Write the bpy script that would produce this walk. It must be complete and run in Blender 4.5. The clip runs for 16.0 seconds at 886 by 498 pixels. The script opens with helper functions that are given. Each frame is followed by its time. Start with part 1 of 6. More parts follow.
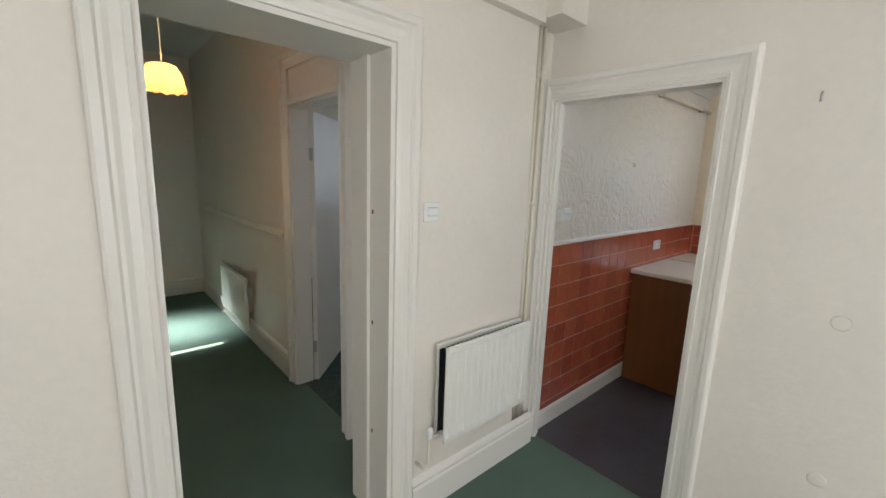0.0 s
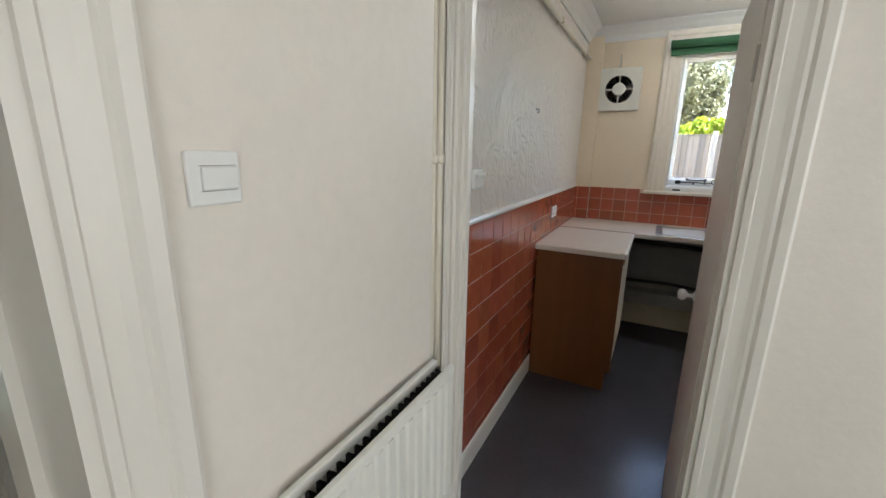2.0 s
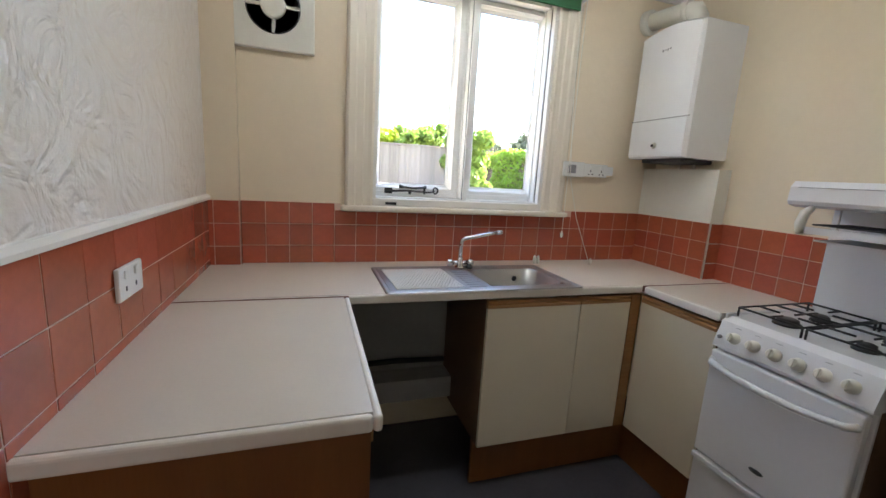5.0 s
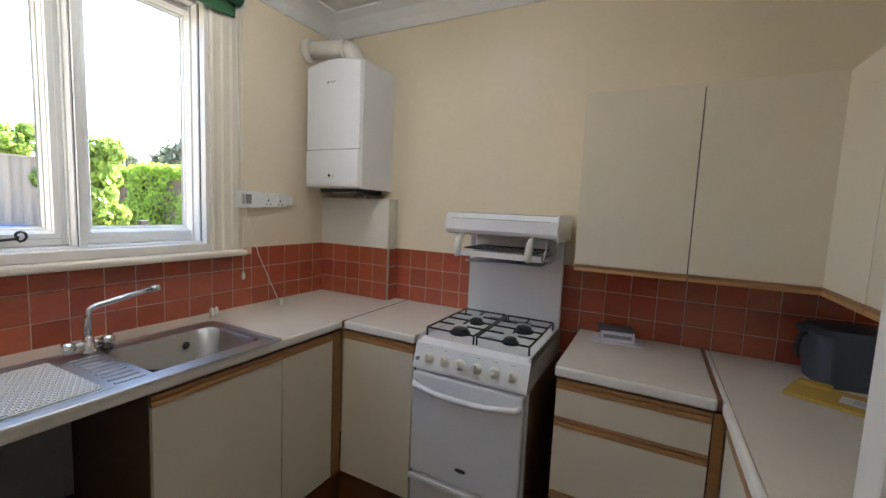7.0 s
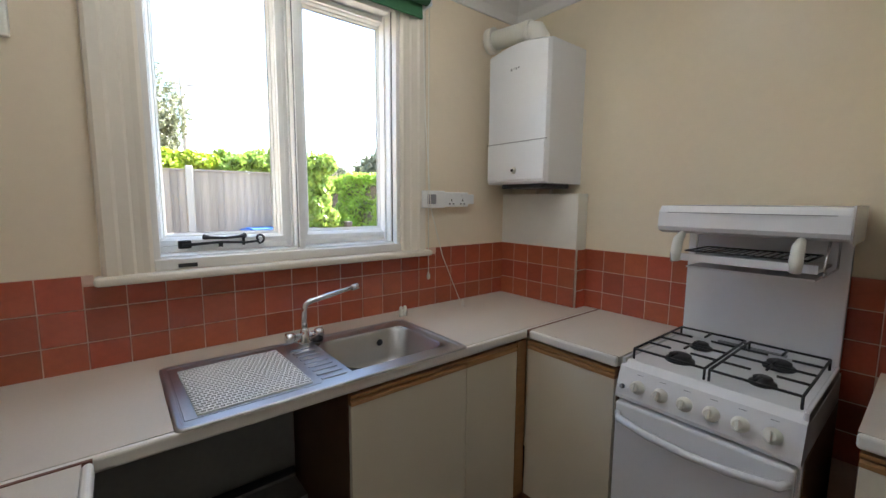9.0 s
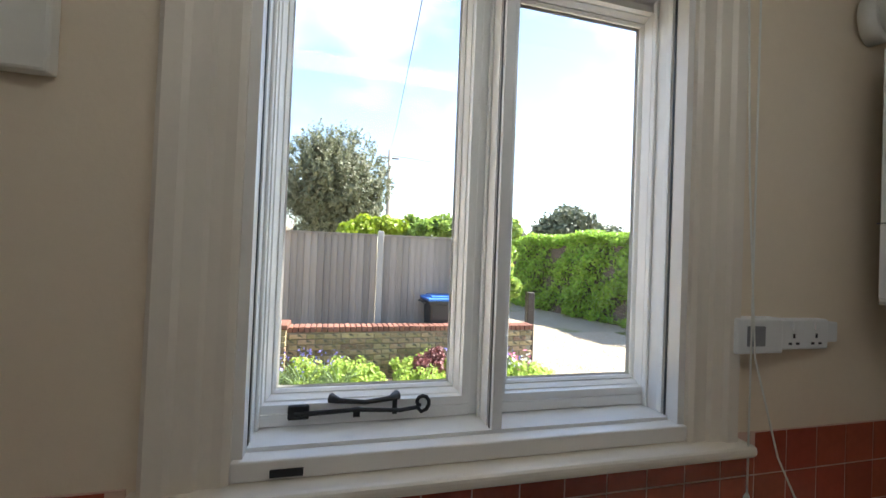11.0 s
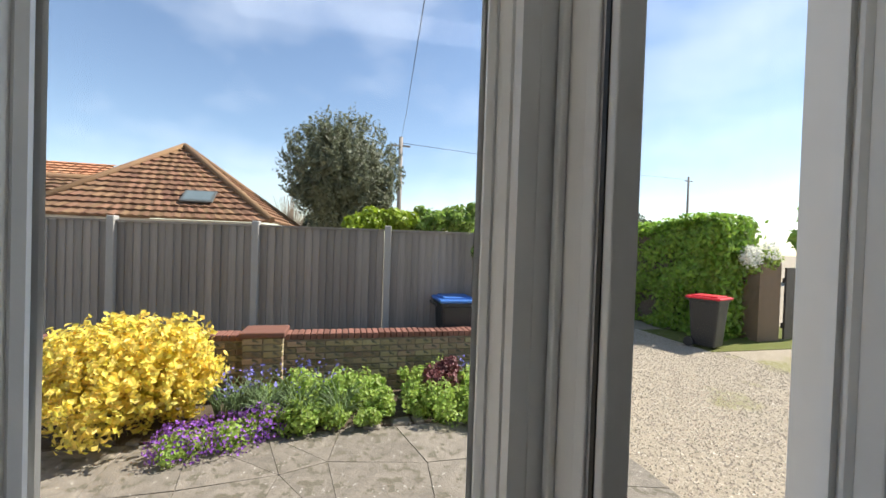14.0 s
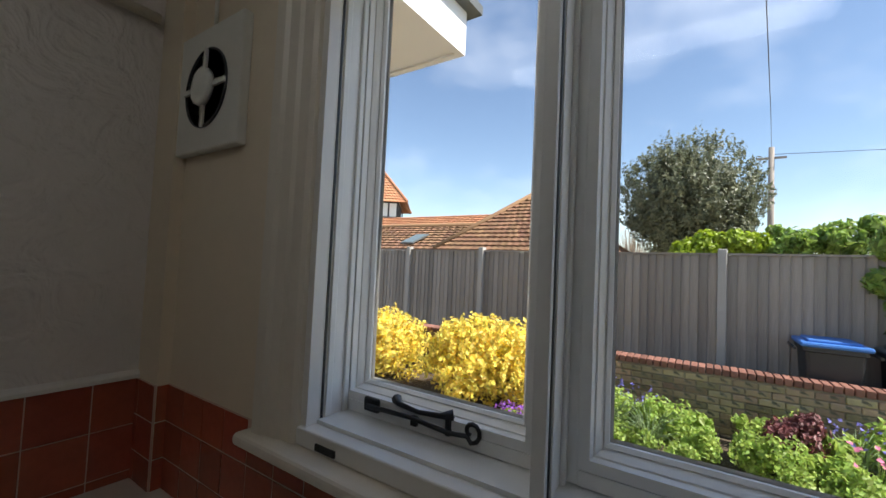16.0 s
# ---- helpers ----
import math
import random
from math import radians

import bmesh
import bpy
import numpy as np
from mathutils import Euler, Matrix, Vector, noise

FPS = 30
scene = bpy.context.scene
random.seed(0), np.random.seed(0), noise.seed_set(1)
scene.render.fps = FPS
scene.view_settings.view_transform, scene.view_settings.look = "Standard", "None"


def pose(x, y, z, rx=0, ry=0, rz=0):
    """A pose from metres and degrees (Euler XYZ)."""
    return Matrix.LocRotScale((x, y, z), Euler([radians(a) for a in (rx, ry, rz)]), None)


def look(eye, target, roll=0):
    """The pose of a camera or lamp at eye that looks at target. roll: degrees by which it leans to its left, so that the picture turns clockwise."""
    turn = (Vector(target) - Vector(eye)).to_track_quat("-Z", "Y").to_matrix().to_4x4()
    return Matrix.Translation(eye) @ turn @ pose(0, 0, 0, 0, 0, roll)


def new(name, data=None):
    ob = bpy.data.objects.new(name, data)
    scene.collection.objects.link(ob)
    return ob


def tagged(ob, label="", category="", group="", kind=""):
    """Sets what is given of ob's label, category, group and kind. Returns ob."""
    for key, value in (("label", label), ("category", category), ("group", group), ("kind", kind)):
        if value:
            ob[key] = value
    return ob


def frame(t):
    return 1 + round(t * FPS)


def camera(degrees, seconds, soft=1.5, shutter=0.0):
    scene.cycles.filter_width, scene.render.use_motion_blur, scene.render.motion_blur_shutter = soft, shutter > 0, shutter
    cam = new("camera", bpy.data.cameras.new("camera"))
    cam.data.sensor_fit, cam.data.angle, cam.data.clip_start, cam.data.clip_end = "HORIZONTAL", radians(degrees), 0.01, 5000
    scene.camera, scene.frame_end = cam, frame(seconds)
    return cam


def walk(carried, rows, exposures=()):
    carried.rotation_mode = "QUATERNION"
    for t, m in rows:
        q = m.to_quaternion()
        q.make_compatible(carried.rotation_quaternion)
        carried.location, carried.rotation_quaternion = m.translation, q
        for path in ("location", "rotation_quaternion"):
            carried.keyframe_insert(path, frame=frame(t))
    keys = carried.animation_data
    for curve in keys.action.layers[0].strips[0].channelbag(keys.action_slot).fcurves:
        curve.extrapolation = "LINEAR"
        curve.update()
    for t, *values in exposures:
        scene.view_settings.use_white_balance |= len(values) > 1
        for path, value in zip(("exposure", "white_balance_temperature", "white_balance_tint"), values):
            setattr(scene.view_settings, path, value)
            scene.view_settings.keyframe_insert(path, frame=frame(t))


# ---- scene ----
cam = camera(95.2, 16.0, shutter=0.0)
PATH = [
    (0, (-0.108, 0.216, 1.671), (1.204, 1.683, 1.316), 2.0),
    (0.5, (0.062, 0.388, 1.623), (1.679, 1.498, 1.231), 2.6),
    (1, (0.125, 0.684, 1.624), (1.78, 1.723, 1.201), 0.8),
    (1.5, (0.312, 0.869, 1.581), (1.964, 1.902, 1.128), 0.3),
    (2, (0.647, 0.983, 1.561), (2.369, 1.882, 1.088), 1.0),
    (2.5, (1.031, 1.161, 1.507), (2.902, 1.679, 1.029), 1.3),
    (3, (1.374, 1.257, 1.489), (3.321, 1.356, 1.045), 2.1),
    (3.2, (1.512, 1.269, 1.474), (3.462, 1.304, 1.03), 1.8),
    (5.3, (2.843, 1.238, 1.418), (4.609, 0.361, 1.084), 3.3),
    (5.5, (2.917, 1.243, 1.427), (4.577, 0.173, 1.109), 3.0),
    (6, (2.978, 1.206, 1.442), (4.366, -0.21, 1.183), 2.6),
    (6.5, (2.965, 1.172, 1.478), (4.098, -0.463, 1.279), 2.7),
    (7, (2.958, 1.139, 1.488), (3.875, -0.628, 1.295), 2.5),
    (7.5, (2.944, 1.11, 1.48), (3.78, -0.693, 1.264), 2.1),
    (8, (2.985, 1.093, 1.479), (3.975, -0.628, 1.236), 1.4),
    (8.5, (3.054, 1.066, 1.485), (4.348, -0.438, 1.236), 0.9),
    (9, (3.159, 1.026, 1.486), (4.704, -0.224, 1.255), 0.4),
    (9.5, (3.398, 0.957, 1.524), (5.101, -0.077, 1.356), 0.5),
    (10, (3.632, 0.877, 1.583), (5.451, 0.05, 1.484), 1.3),
    (10.2, (3.716, 0.838, 1.597), (5.57, 0.091, 1.536), 1.7),
    (12.3, (4.518, 0.632, 1.799), (6.502, 0.383, 1.813), 1.9),
    (12.5, (4.552, 0.6, 1.807), (6.539, 0.379, 1.811), 2.0),
    (13, (4.636, 0.596, 1.793), (6.615, 0.307, 1.789), 2.1),
    (13.5, (4.656, 0.635, 1.822), (6.611, 0.214, 1.792), 2.0),
    (14, (4.64, 0.606, 1.802), (6.591, 0.163, 1.772), 1.9),
    (14.5, (4.57, 0.371, 1.749), (6.566, 0.259, 1.778), 2.5),
    (15, (4.543, 0.226, 1.707), (6.524, 0.482, 1.796), 2.7),
    (15.3, (4.474, 0.207, 1.701), (6.412, 0.692, 1.797), 2.6),
    (15.5, (4.417, 0.191, 1.694), (6.311, 0.828, 1.79), 2.4),
    (16, (4.303, 0.167, 1.643), (5.962, 1.281, 1.727), 2.6),
]
walk(cam, [(t, look(eye, target, roll)) for t, eye, target, roll in PATH],
     exposures=[(0.0, 3.5), (3.2, 3.4), (5.3, 3.6), (7.0, 3.5), (8.0, 3.5), (9.0, 3.25), (10.2, 2.75), (11.3, 1.95), (12.3, 0.92), (15.0, 0.95), (16.0, 1.05)])

# ---- light ----
SUN_EL, SUN_AZ = 50.0, -84.0          # degrees; azimuth from +x towards +y
world = bpy.data.worlds.new("sky_world")
scene.world = world
world.use_nodes = True
wn, wl = world.node_tree.nodes, world.node_tree.links
wn.clear()
sky = wn.new("ShaderNodeTexSky")
sky.sky_type, sky.sun_disc = "NISHITA", False
sky.sun_elevation, sky.sun_rotation = radians(SUN_EL), radians(90 - SUN_AZ)
sky.air_density, sky.dust_density, sky.ozone_density = 1.0, 0.2, 0.6
cloud_map = wn.new("ShaderNodeMapping")
cloud_map.inputs["Scale"].default_value = (1.2, 1.2, 2.4)
cloud_co = wn.new("ShaderNodeTexCoord")
cloud = wn.new("ShaderNodeTexNoise")
cloud.inputs["Scale"].default_value, cloud.inputs["Detail"].default_value, cloud.inputs["Roughness"].default_value = 2.2, 7.0, 0.58
cloud_ramp = wn.new("ShaderNodeMapRange")
cloud_ramp.inputs["From Min"].default_value, cloud_ramp.inputs["From Max"].default_value = 0.45, 0.78
cloud_ramp.inputs["To Max"].default_value = 0.3
cloud_mix = wn.new("ShaderNodeMix")
cloud_mix.data_type = "RGBA"
cloud_mix.inputs["B"].default_value = (9.0, 9.3, 9.8, 1)
sky_bg, sky_out = wn.new("ShaderNodeBackground"), wn.new("ShaderNodeOutputWorld")
sky_bg.inputs["Strength"].default_value = 0.10
wl.new(cloud_co.outputs["Generated"], cloud_map.inputs["Vector"])
wl.new(cloud_map.outputs["Vector"], cloud.inputs["Vector"])
wl.new(cloud.outputs["Fac"], cloud_ramp.inputs["Value"])
wl.new(cloud_ramp.outputs["Result"], cloud_mix.inputs["Factor"])
wl.new(sky.outputs["Color"], cloud_mix.inputs["A"])
wl.new(cloud_mix.outputs["Result"], sky_bg.inputs["Color"])
wl.new(sky_bg.outputs["Background"], sky_out.inputs["Surface"])

sun = new("sun", bpy.data.lights.new("sun", "SUN"))
sun.data.energy, sun.data.angle, sun.data.color = 5.0, radians(0.6), (1.0, 0.95, 0.86)
az, el = radians(SUN_AZ), radians(SUN_EL)
sun_dir = Vector((math.cos(el) * math.cos(az), math.cos(el) * math.sin(az), math.sin(el)))
sun.matrix_world = look(sun_dir * 50, (0, 0, 0))


def area_lamp(name, eye, target, w, h, watts, color=(0.92, 0.96, 1.0), spread=180):
    lamp = new(name, bpy.data.lights.new(name, "AREA"))
    lamp.data.shape, lamp.data.size, lamp.data.size_y = "RECTANGLE", w, h
    lamp.data.energy, lamp.data.color, lamp.data.spread = watts, color, radians(spread)
    lamp.matrix_world = look(eye, target)
    return lamp


area_lamp("hall_window_light", (-1.93, -1.05, 1.6), (5, -0.3, 1.2), 1.6, 1.5, 4.6, (0.93, 0.965, 1.0))
area_lamp("hall_side_window_light", (1.1, -1.93, 1.6), (1.2, 5, 1.3), 1.2, 1.5, 2.0, (0.93, 0.965, 1.0))
area_lamp("side_room_window_light", (4.13, 4.3, 1.6), (0, 4.3, 1.0), 1.4, 1.5, 0.9, (0.78, 0.88, 1.0))
# unseen narrow lamp, added to throw a light patch on the passage floor
area_lamp("passage_patch_lamp", (-0.08, 5.1, 1.9), (0.42, 5.0, 0.0), 0.4, 0.5, 1.6, spread=35)
pendant = new("pendant_bulb_light", bpy.data.lights.new("pendant_bulb_light", "POINT"))
pendant.data.energy, pendant.data.color, pendant.data.shadow_soft_size = 0.7, (1.0, 0.70, 0.42), 0.03
pendant.matrix_world = pose(0.31, 3.2, 2.17)

# ---- materials ----


def mat(name, base, rough=0.5, metal=0.0, var=0.12, scale=3.0, fine=40.0, bump=0.0, bscale=60.0, bdist=0.004, spec=0.5,
        coat=0.0, piece=0.0, island=0.0, second=None, stretch=(1, 1, 1), rvar=0.1, translucent=0.0, emit=None, hue=0.0, spots=None, swirl=0.0):
    m = bpy.data.materials.new(name)
    m.use_nodes = True
    n, l = m.node_tree.nodes, m.node_tree.links
    p = n["Principled BSDF"]
    p.inputs["Metallic"].default_value, p.inputs["Specular IOR Level"].default_value = metal, spec
    p.inputs["Coat Weight"].default_value = coat
    p.inputs["Coat Roughness"].default_value = 0.12
    co, mp = n.new("ShaderNodeTexCoord"), n.new("ShaderNodeMapping")
    mp.inputs["Scale"].default_value = stretch
    l.new(co.outputs["Object"], mp.inputs["Vector"])

    def noise_tex(s, d=4.0, r=0.6):
        t = n.new("ShaderNodeTexNoise")
        t.inputs["Scale"].default_value, t.inputs["Detail"].default_value, t.inputs["Roughness"].default_value = s, d, r
        l.new(mp.outputs["Vector"], t.inputs["Vector"])
        return t.outputs["Fac"]

    def math_node(op, a, b):
        t = n.new("ShaderNodeMath")
        t.operation = op
        for sock, v in zip(t.inputs, (a, b)):
            if isinstance(v, (int, float)):
                sock.default_value = v
            else:
                l.new(v, sock)
        return t.outputs[0]

    big, small = noise_tex(scale, 3.0), noise_tex(fine, 5.0)
    both = math_node("ADD", math_node("MULTIPLY", big, 0.65), math_node("MULTIPLY", small, 0.35))
    fac = n.new("ShaderNodeMapRange")
    fac.inputs["From Min"].default_value, fac.inputs["From Max"].default_value = 0.24, 0.76
    l.new(both, fac.inputs["Value"])
    mix = n.new("ShaderNodeMix")
    mix.data_type = "RGBA"
    lo = second or tuple(c * (1 - var) for c in base)
    hi = base if second else tuple(min(1, c * (1 + var * 0.6)) for c in base)
    mix.inputs["A"].default_value, mix.inputs["B"].default_value = (*lo, 1), (*hi, 1)
    l.new(fac.outputs["Result"], mix.inputs["Factor"])
    colour = mix.outputs["Result"]
    if piece or island:
        src = n.new("ShaderNodeObjectInfo").outputs["Random"] if piece else n.new("ShaderNodeNewGeometry").outputs["Random Per Island"]
        amount = piece or island
        hsv = n.new("ShaderNodeHueSaturation")
        l.new(math_node("ADD", math_node("MULTIPLY", src, 2 * amount), 1 - amount), hsv.inputs["Value"])
        if hue:
            l.new(math_node("ADD", math_node("MULTIPLY", math_node("FRACT", math_node("MULTIPLY", src, 7.31), 0), hue), 0.5 - hue / 2), hsv.inputs["Hue"])
        l.new(colour, hsv.inputs["Color"])
        colour = hsv.outputs["Color"]
    for spot, s, cut in spots or ():
        sm, st = n.new("ShaderNodeMix"), n.new("ShaderNodeMapRange")
        sm.data_type = "RGBA"
        st.inputs["From Min"].default_value, st.inputs["From Max"].default_value = cut, cut + 0.05
        l.new(noise_tex(s, 3.0, 0.55), st.inputs["Value"])
        l.new(st.outputs["Result"], sm.inputs["Factor"])
        l.new(colour, sm.inputs["A"])
        sm.inputs["B"].default_value = (*spot, 1)
        colour = sm.outputs["Result"]
    l.new(colour, p.inputs["Base Color"])
    l.new(math_node("ADD", math_node("MULTIPLY", big, rvar), rough - rvar / 2), p.inputs["Roughness"])
    if bump:
        b = n.new("ShaderNodeBump")
        b.inputs["Strength"].default_value, b.inputs["Distance"].default_value = bump, bdist
        height = math_node("ADD", noise_tex(bscale, 4.0), math_node("MULTIPLY", noise_tex(bscale * 0.15, 2.0), 0.8))
        if swirl:
            comb = n.new("ShaderNodeTexNoise")
            comb.inputs["Scale"].default_value, comb.inputs["Distortion"].default_value = swirl, 3.5
            comb.inputs["Detail"].default_value, comb.inputs["Roughness"].default_value = 2.0, 0.5
            l.new(mp.outputs["Vector"], comb.inputs["Vector"])
            height = math_node("ADD", height, math_node("MULTIPLY", comb.outputs["Fac"], 2.2))
        l.new(height, b.inputs["Height"])
        l.new(b.outputs["Normal"], p.inputs["Normal"])
    if translucent:
        tr, ms = n.new("ShaderNodeBsdfTranslucent"), n.new("ShaderNodeMixShader")
        l.new(colour, tr.inputs["Color"])
        ms.inputs[0].default_value = translucent
        l.new(p.outputs[0], ms.inputs[1])
        l.new(tr.outputs[0], ms.inputs[2])
        l.new(ms.outputs[0], n["Material Output"].inputs["Surface"])
    if emit:
        p.inputs["Emission Color"].default_value, p.inputs["Emission Strength"].default_value = (*emit[0], 1), emit[1]
    return m


def glass_mat(name, tint=(1, 1, 1)):
    m = bpy.data.materials.new(name)
    m.use_nodes = True
    n, l = m.node_tree.nodes, m.node_tree.links
    n.remove(n["Principled BSDF"])
    tr, gl, ms = (n.new("ShaderNode" + k) for k in ("BsdfTransparent", "BsdfGlossy", "MixShader"))
    tr.inputs["Color"].default_value = (*tint, 1)
    gl.inputs["Roughness"].default_value, ms.inputs[0].default_value = 0.02, 0.018
    l.new(tr.outputs[0], ms.inputs[1])
    l.new(gl.outputs[0], ms.inputs[2])
    l.new(ms.outputs[0], n["Material Output"].inputs["Surface"])
    return m


M_WALL = mat("cream_wall_paint", (0.82, 0.70, 0.53), 0.42, var=0.06, scale=1.2, fine=25, bump=0.25, bscale=35, bdist=0.004)
M_HALLWALL = mat("cream_woodchip_paint", (0.82, 0.76, 0.69), 0.45, var=0.09, scale=0.9, fine=30, bump=0.35, bscale=45, bdist=0.004)
M_SWIRL = mat("swirled_artex_paint", (0.80, 0.74, 0.68), 0.30, var=0.06, scale=1.5, bump=0.75, bscale=16, bdist=0.010, swirl=6.0)
M_YELLOWWALL = mat("warm_yellow_wall_paint", (0.80, 0.695, 0.52), 0.42, var=0.06, scale=1.0, fine=25, bump=0.25, bscale=35)
M_CEIL = mat("white_ceiling_paint", (0.80, 0.79, 0.76), 0.7, var=0.05, scale=1.5, bump=0.3, bscale=30)
M_GLOSS = mat("cream_gloss_paint", (0.82, 0.785, 0.73), 0.30, var=0.03, scale=2, fine=60, bump=0.05, bscale=90, bdist=0.002)
M_CASING = mat("aged_cream_window_paint", (0.79, 0.715, 0.60), 0.33, var=0.06, scale=3, fine=60, bump=0.08, bscale=70, bdist=0.002)
M_SASH = mat("white_window_paint", (0.84, 0.84, 0.82), 0.37, var=0.06, scale=8, bump=0.2, bscale=40, bdist=0.002)
M_DOORPAINT = mat("white_door_paint", (0.74, 0.70, 0.66), 0.37, var=0.06, scale=3, bump=0.1, bscale=25)
M_CARPET = mat("green_carpet", (0.115, 0.17, 0.135), 0.95, var=0.25, scale=1.3, fine=160, bump=0.6, bscale=260, bdist=0.006, spec=0.1)
M_DARKCARPET = mat("dark_patterned_carpet", (0.10, 0.13, 0.11), 0.95, second=(0.03, 0.05, 0.045), scale=14, fine=60, bump=0.6, bscale=220, bdist=0.006, spec=0.1)
M_LINO = mat("grey_vinyl_floor", (0.095, 0.092, 0.105), 0.22, second=(0.062, 0.06, 0.07), scale=2.2, fine=60, bump=0.12, bscale=30, rvar=0.05)
M_TILE = mat("terracotta_glazed_tile", (0.44, 0.105, 0.055), 0.16, var=0.26, scale=7, fine=50, bump=0.14, bscale=14, bdist=0.003, piece=0.13, hue=0.010, coat=0.3)
M_GROUT = mat("pale_grout", (0.70, 0.47, 0.37), 0.85, var=0.2, scale=5, bump=0.2)
M_WORKTOP = mat("cream_laminate_worktop", (0.68, 0.615, 0.53), 0.36, var=0.08, scale=3, fine=120, bump=0.05, bscale=200)
M_EDGE = mat("cream_worktop_edge", (0.85, 0.81, 0.74), 0.4, var=0.08, scale=6)
M_CABDOOR = mat("cream_cabinet_laminate", (0.74, 0.66, 0.51), 0.45, var=0.05, scale=2.5, fine=140, bump=0.08, bscale=150)
M_OAK = mat("oak_trim", (0.42, 0.21, 0.075), 0.42, second=(0.26, 0.115, 0.036), scale=9, fine=60, stretch=(0.5, 0.5, 6), bump=0.15, bscale=40)
M_OAKX = mat("oak_rail", (0.46, 0.25, 0.10), 0.42, second=(0.30, 0.14, 0.05), scale=6, fine=60, stretch=(1, 1, 14), bump=0.12, bscale=40)
M_PANEL = mat("orange_wood_panel", (0.23, 0.088, 0.02), 0.45, second=(0.165, 0.06, 0.014), scale=3, fine=40, stretch=(2, 5, 0.35), bump=0.1, bscale=40)
M_CARCASS = mat("dark_carcass_board", (0.16, 0.085, 0.045), 0.6, var=0.2, scale=4)
M_STRIP = mat("brown_joint_strip", (0.20, 0.085, 0.055), 0.4, var=0.1)
M_STEEL = mat("brushed_stainless_steel", (0.46, 0.455, 0.45), 0.37, 1.0, var=0.12, scale=6, fine=90, bump=0.05, bscale=120, rvar=0.15)
M_CHROME = mat("chrome", (0.75, 0.75, 0.76), 0.1, 1.0, var=0.05)
M_WHITE = mat("white_enamel", (0.82, 0.82, 0.83), 0.2, var=0.03, scale=4, coat=0.2)
M_OFFWHITE = mat("offwhite_plastic", (0.80, 0.78, 0.70), 0.35, var=0.05, scale=8)
M_PLASTIC = mat("white_plastic", (0.82, 0.82, 0.80), 0.35, var=0.04, scale=8)
M_BLACK = mat("black_iron", (0.015, 0.015, 0.016), 0.5, var=0.3, scale=20, bump=0.2, bscale=80)
M_DARKPL = mat("dark_plastic", (0.02, 0.02, 0.022), 0.4, var=0.2, scale=8)
M_PRINT = mat("grey_print", (0.25, 0.25, 0.26), 0.5, var=0.1)
M_RAD = mat("white_radiator_enamel", (0.80, 0.79, 0.74), 0.37, var=0.04, scale=5)
M_BLIND = mat("green_blind_fabric", (0.045, 0.16, 0.07), 0.8, var=0.15, scale=6, fine=120, bump=0.2, bscale=150)
M_GREYCADDY = mat("blue_grey_plastic", (0.075, 0.088, 0.11), 0.42, var=0.1, scale=6)
M_ENVELOPE = mat("manila_paper", (0.52, 0.33, 0.06), 0.6, var=0.12, scale=8, bump=0.2, bscale=40)
M_PAPER = mat("pale_paper", (0.72, 0.70, 0.74), 0.6, var=0.05)
M_COPPER = mat("painted_pipe", (0.78, 0.72, 0.60), 0.35, var=0.06)
# white board with the void's shade put into its grey
M_MESHGREY = mat("shaded_white_board", (0.34, 0.33, 0.31), 0.6, var=0.2, scale=3)
M_GLASS = glass_mat("window_glass")
M_SHADE = mat("frilled_lampshade_fabric", (0.82, 0.50, 0.22), 0.8, var=0.15, scale=8, translucent=0.5)
M_BULB = mat("lit_bulb", (1, 0.9, 0.7), 0.4, emit=((1.0, 0.72, 0.38), 4.0))
M_TUBE = mat("lit_diffuser", (0.9, 0.86, 0.6), 0.4, emit=((0.92, 0.96, 1.0), 1.6))

# ---- mesh helpers ----


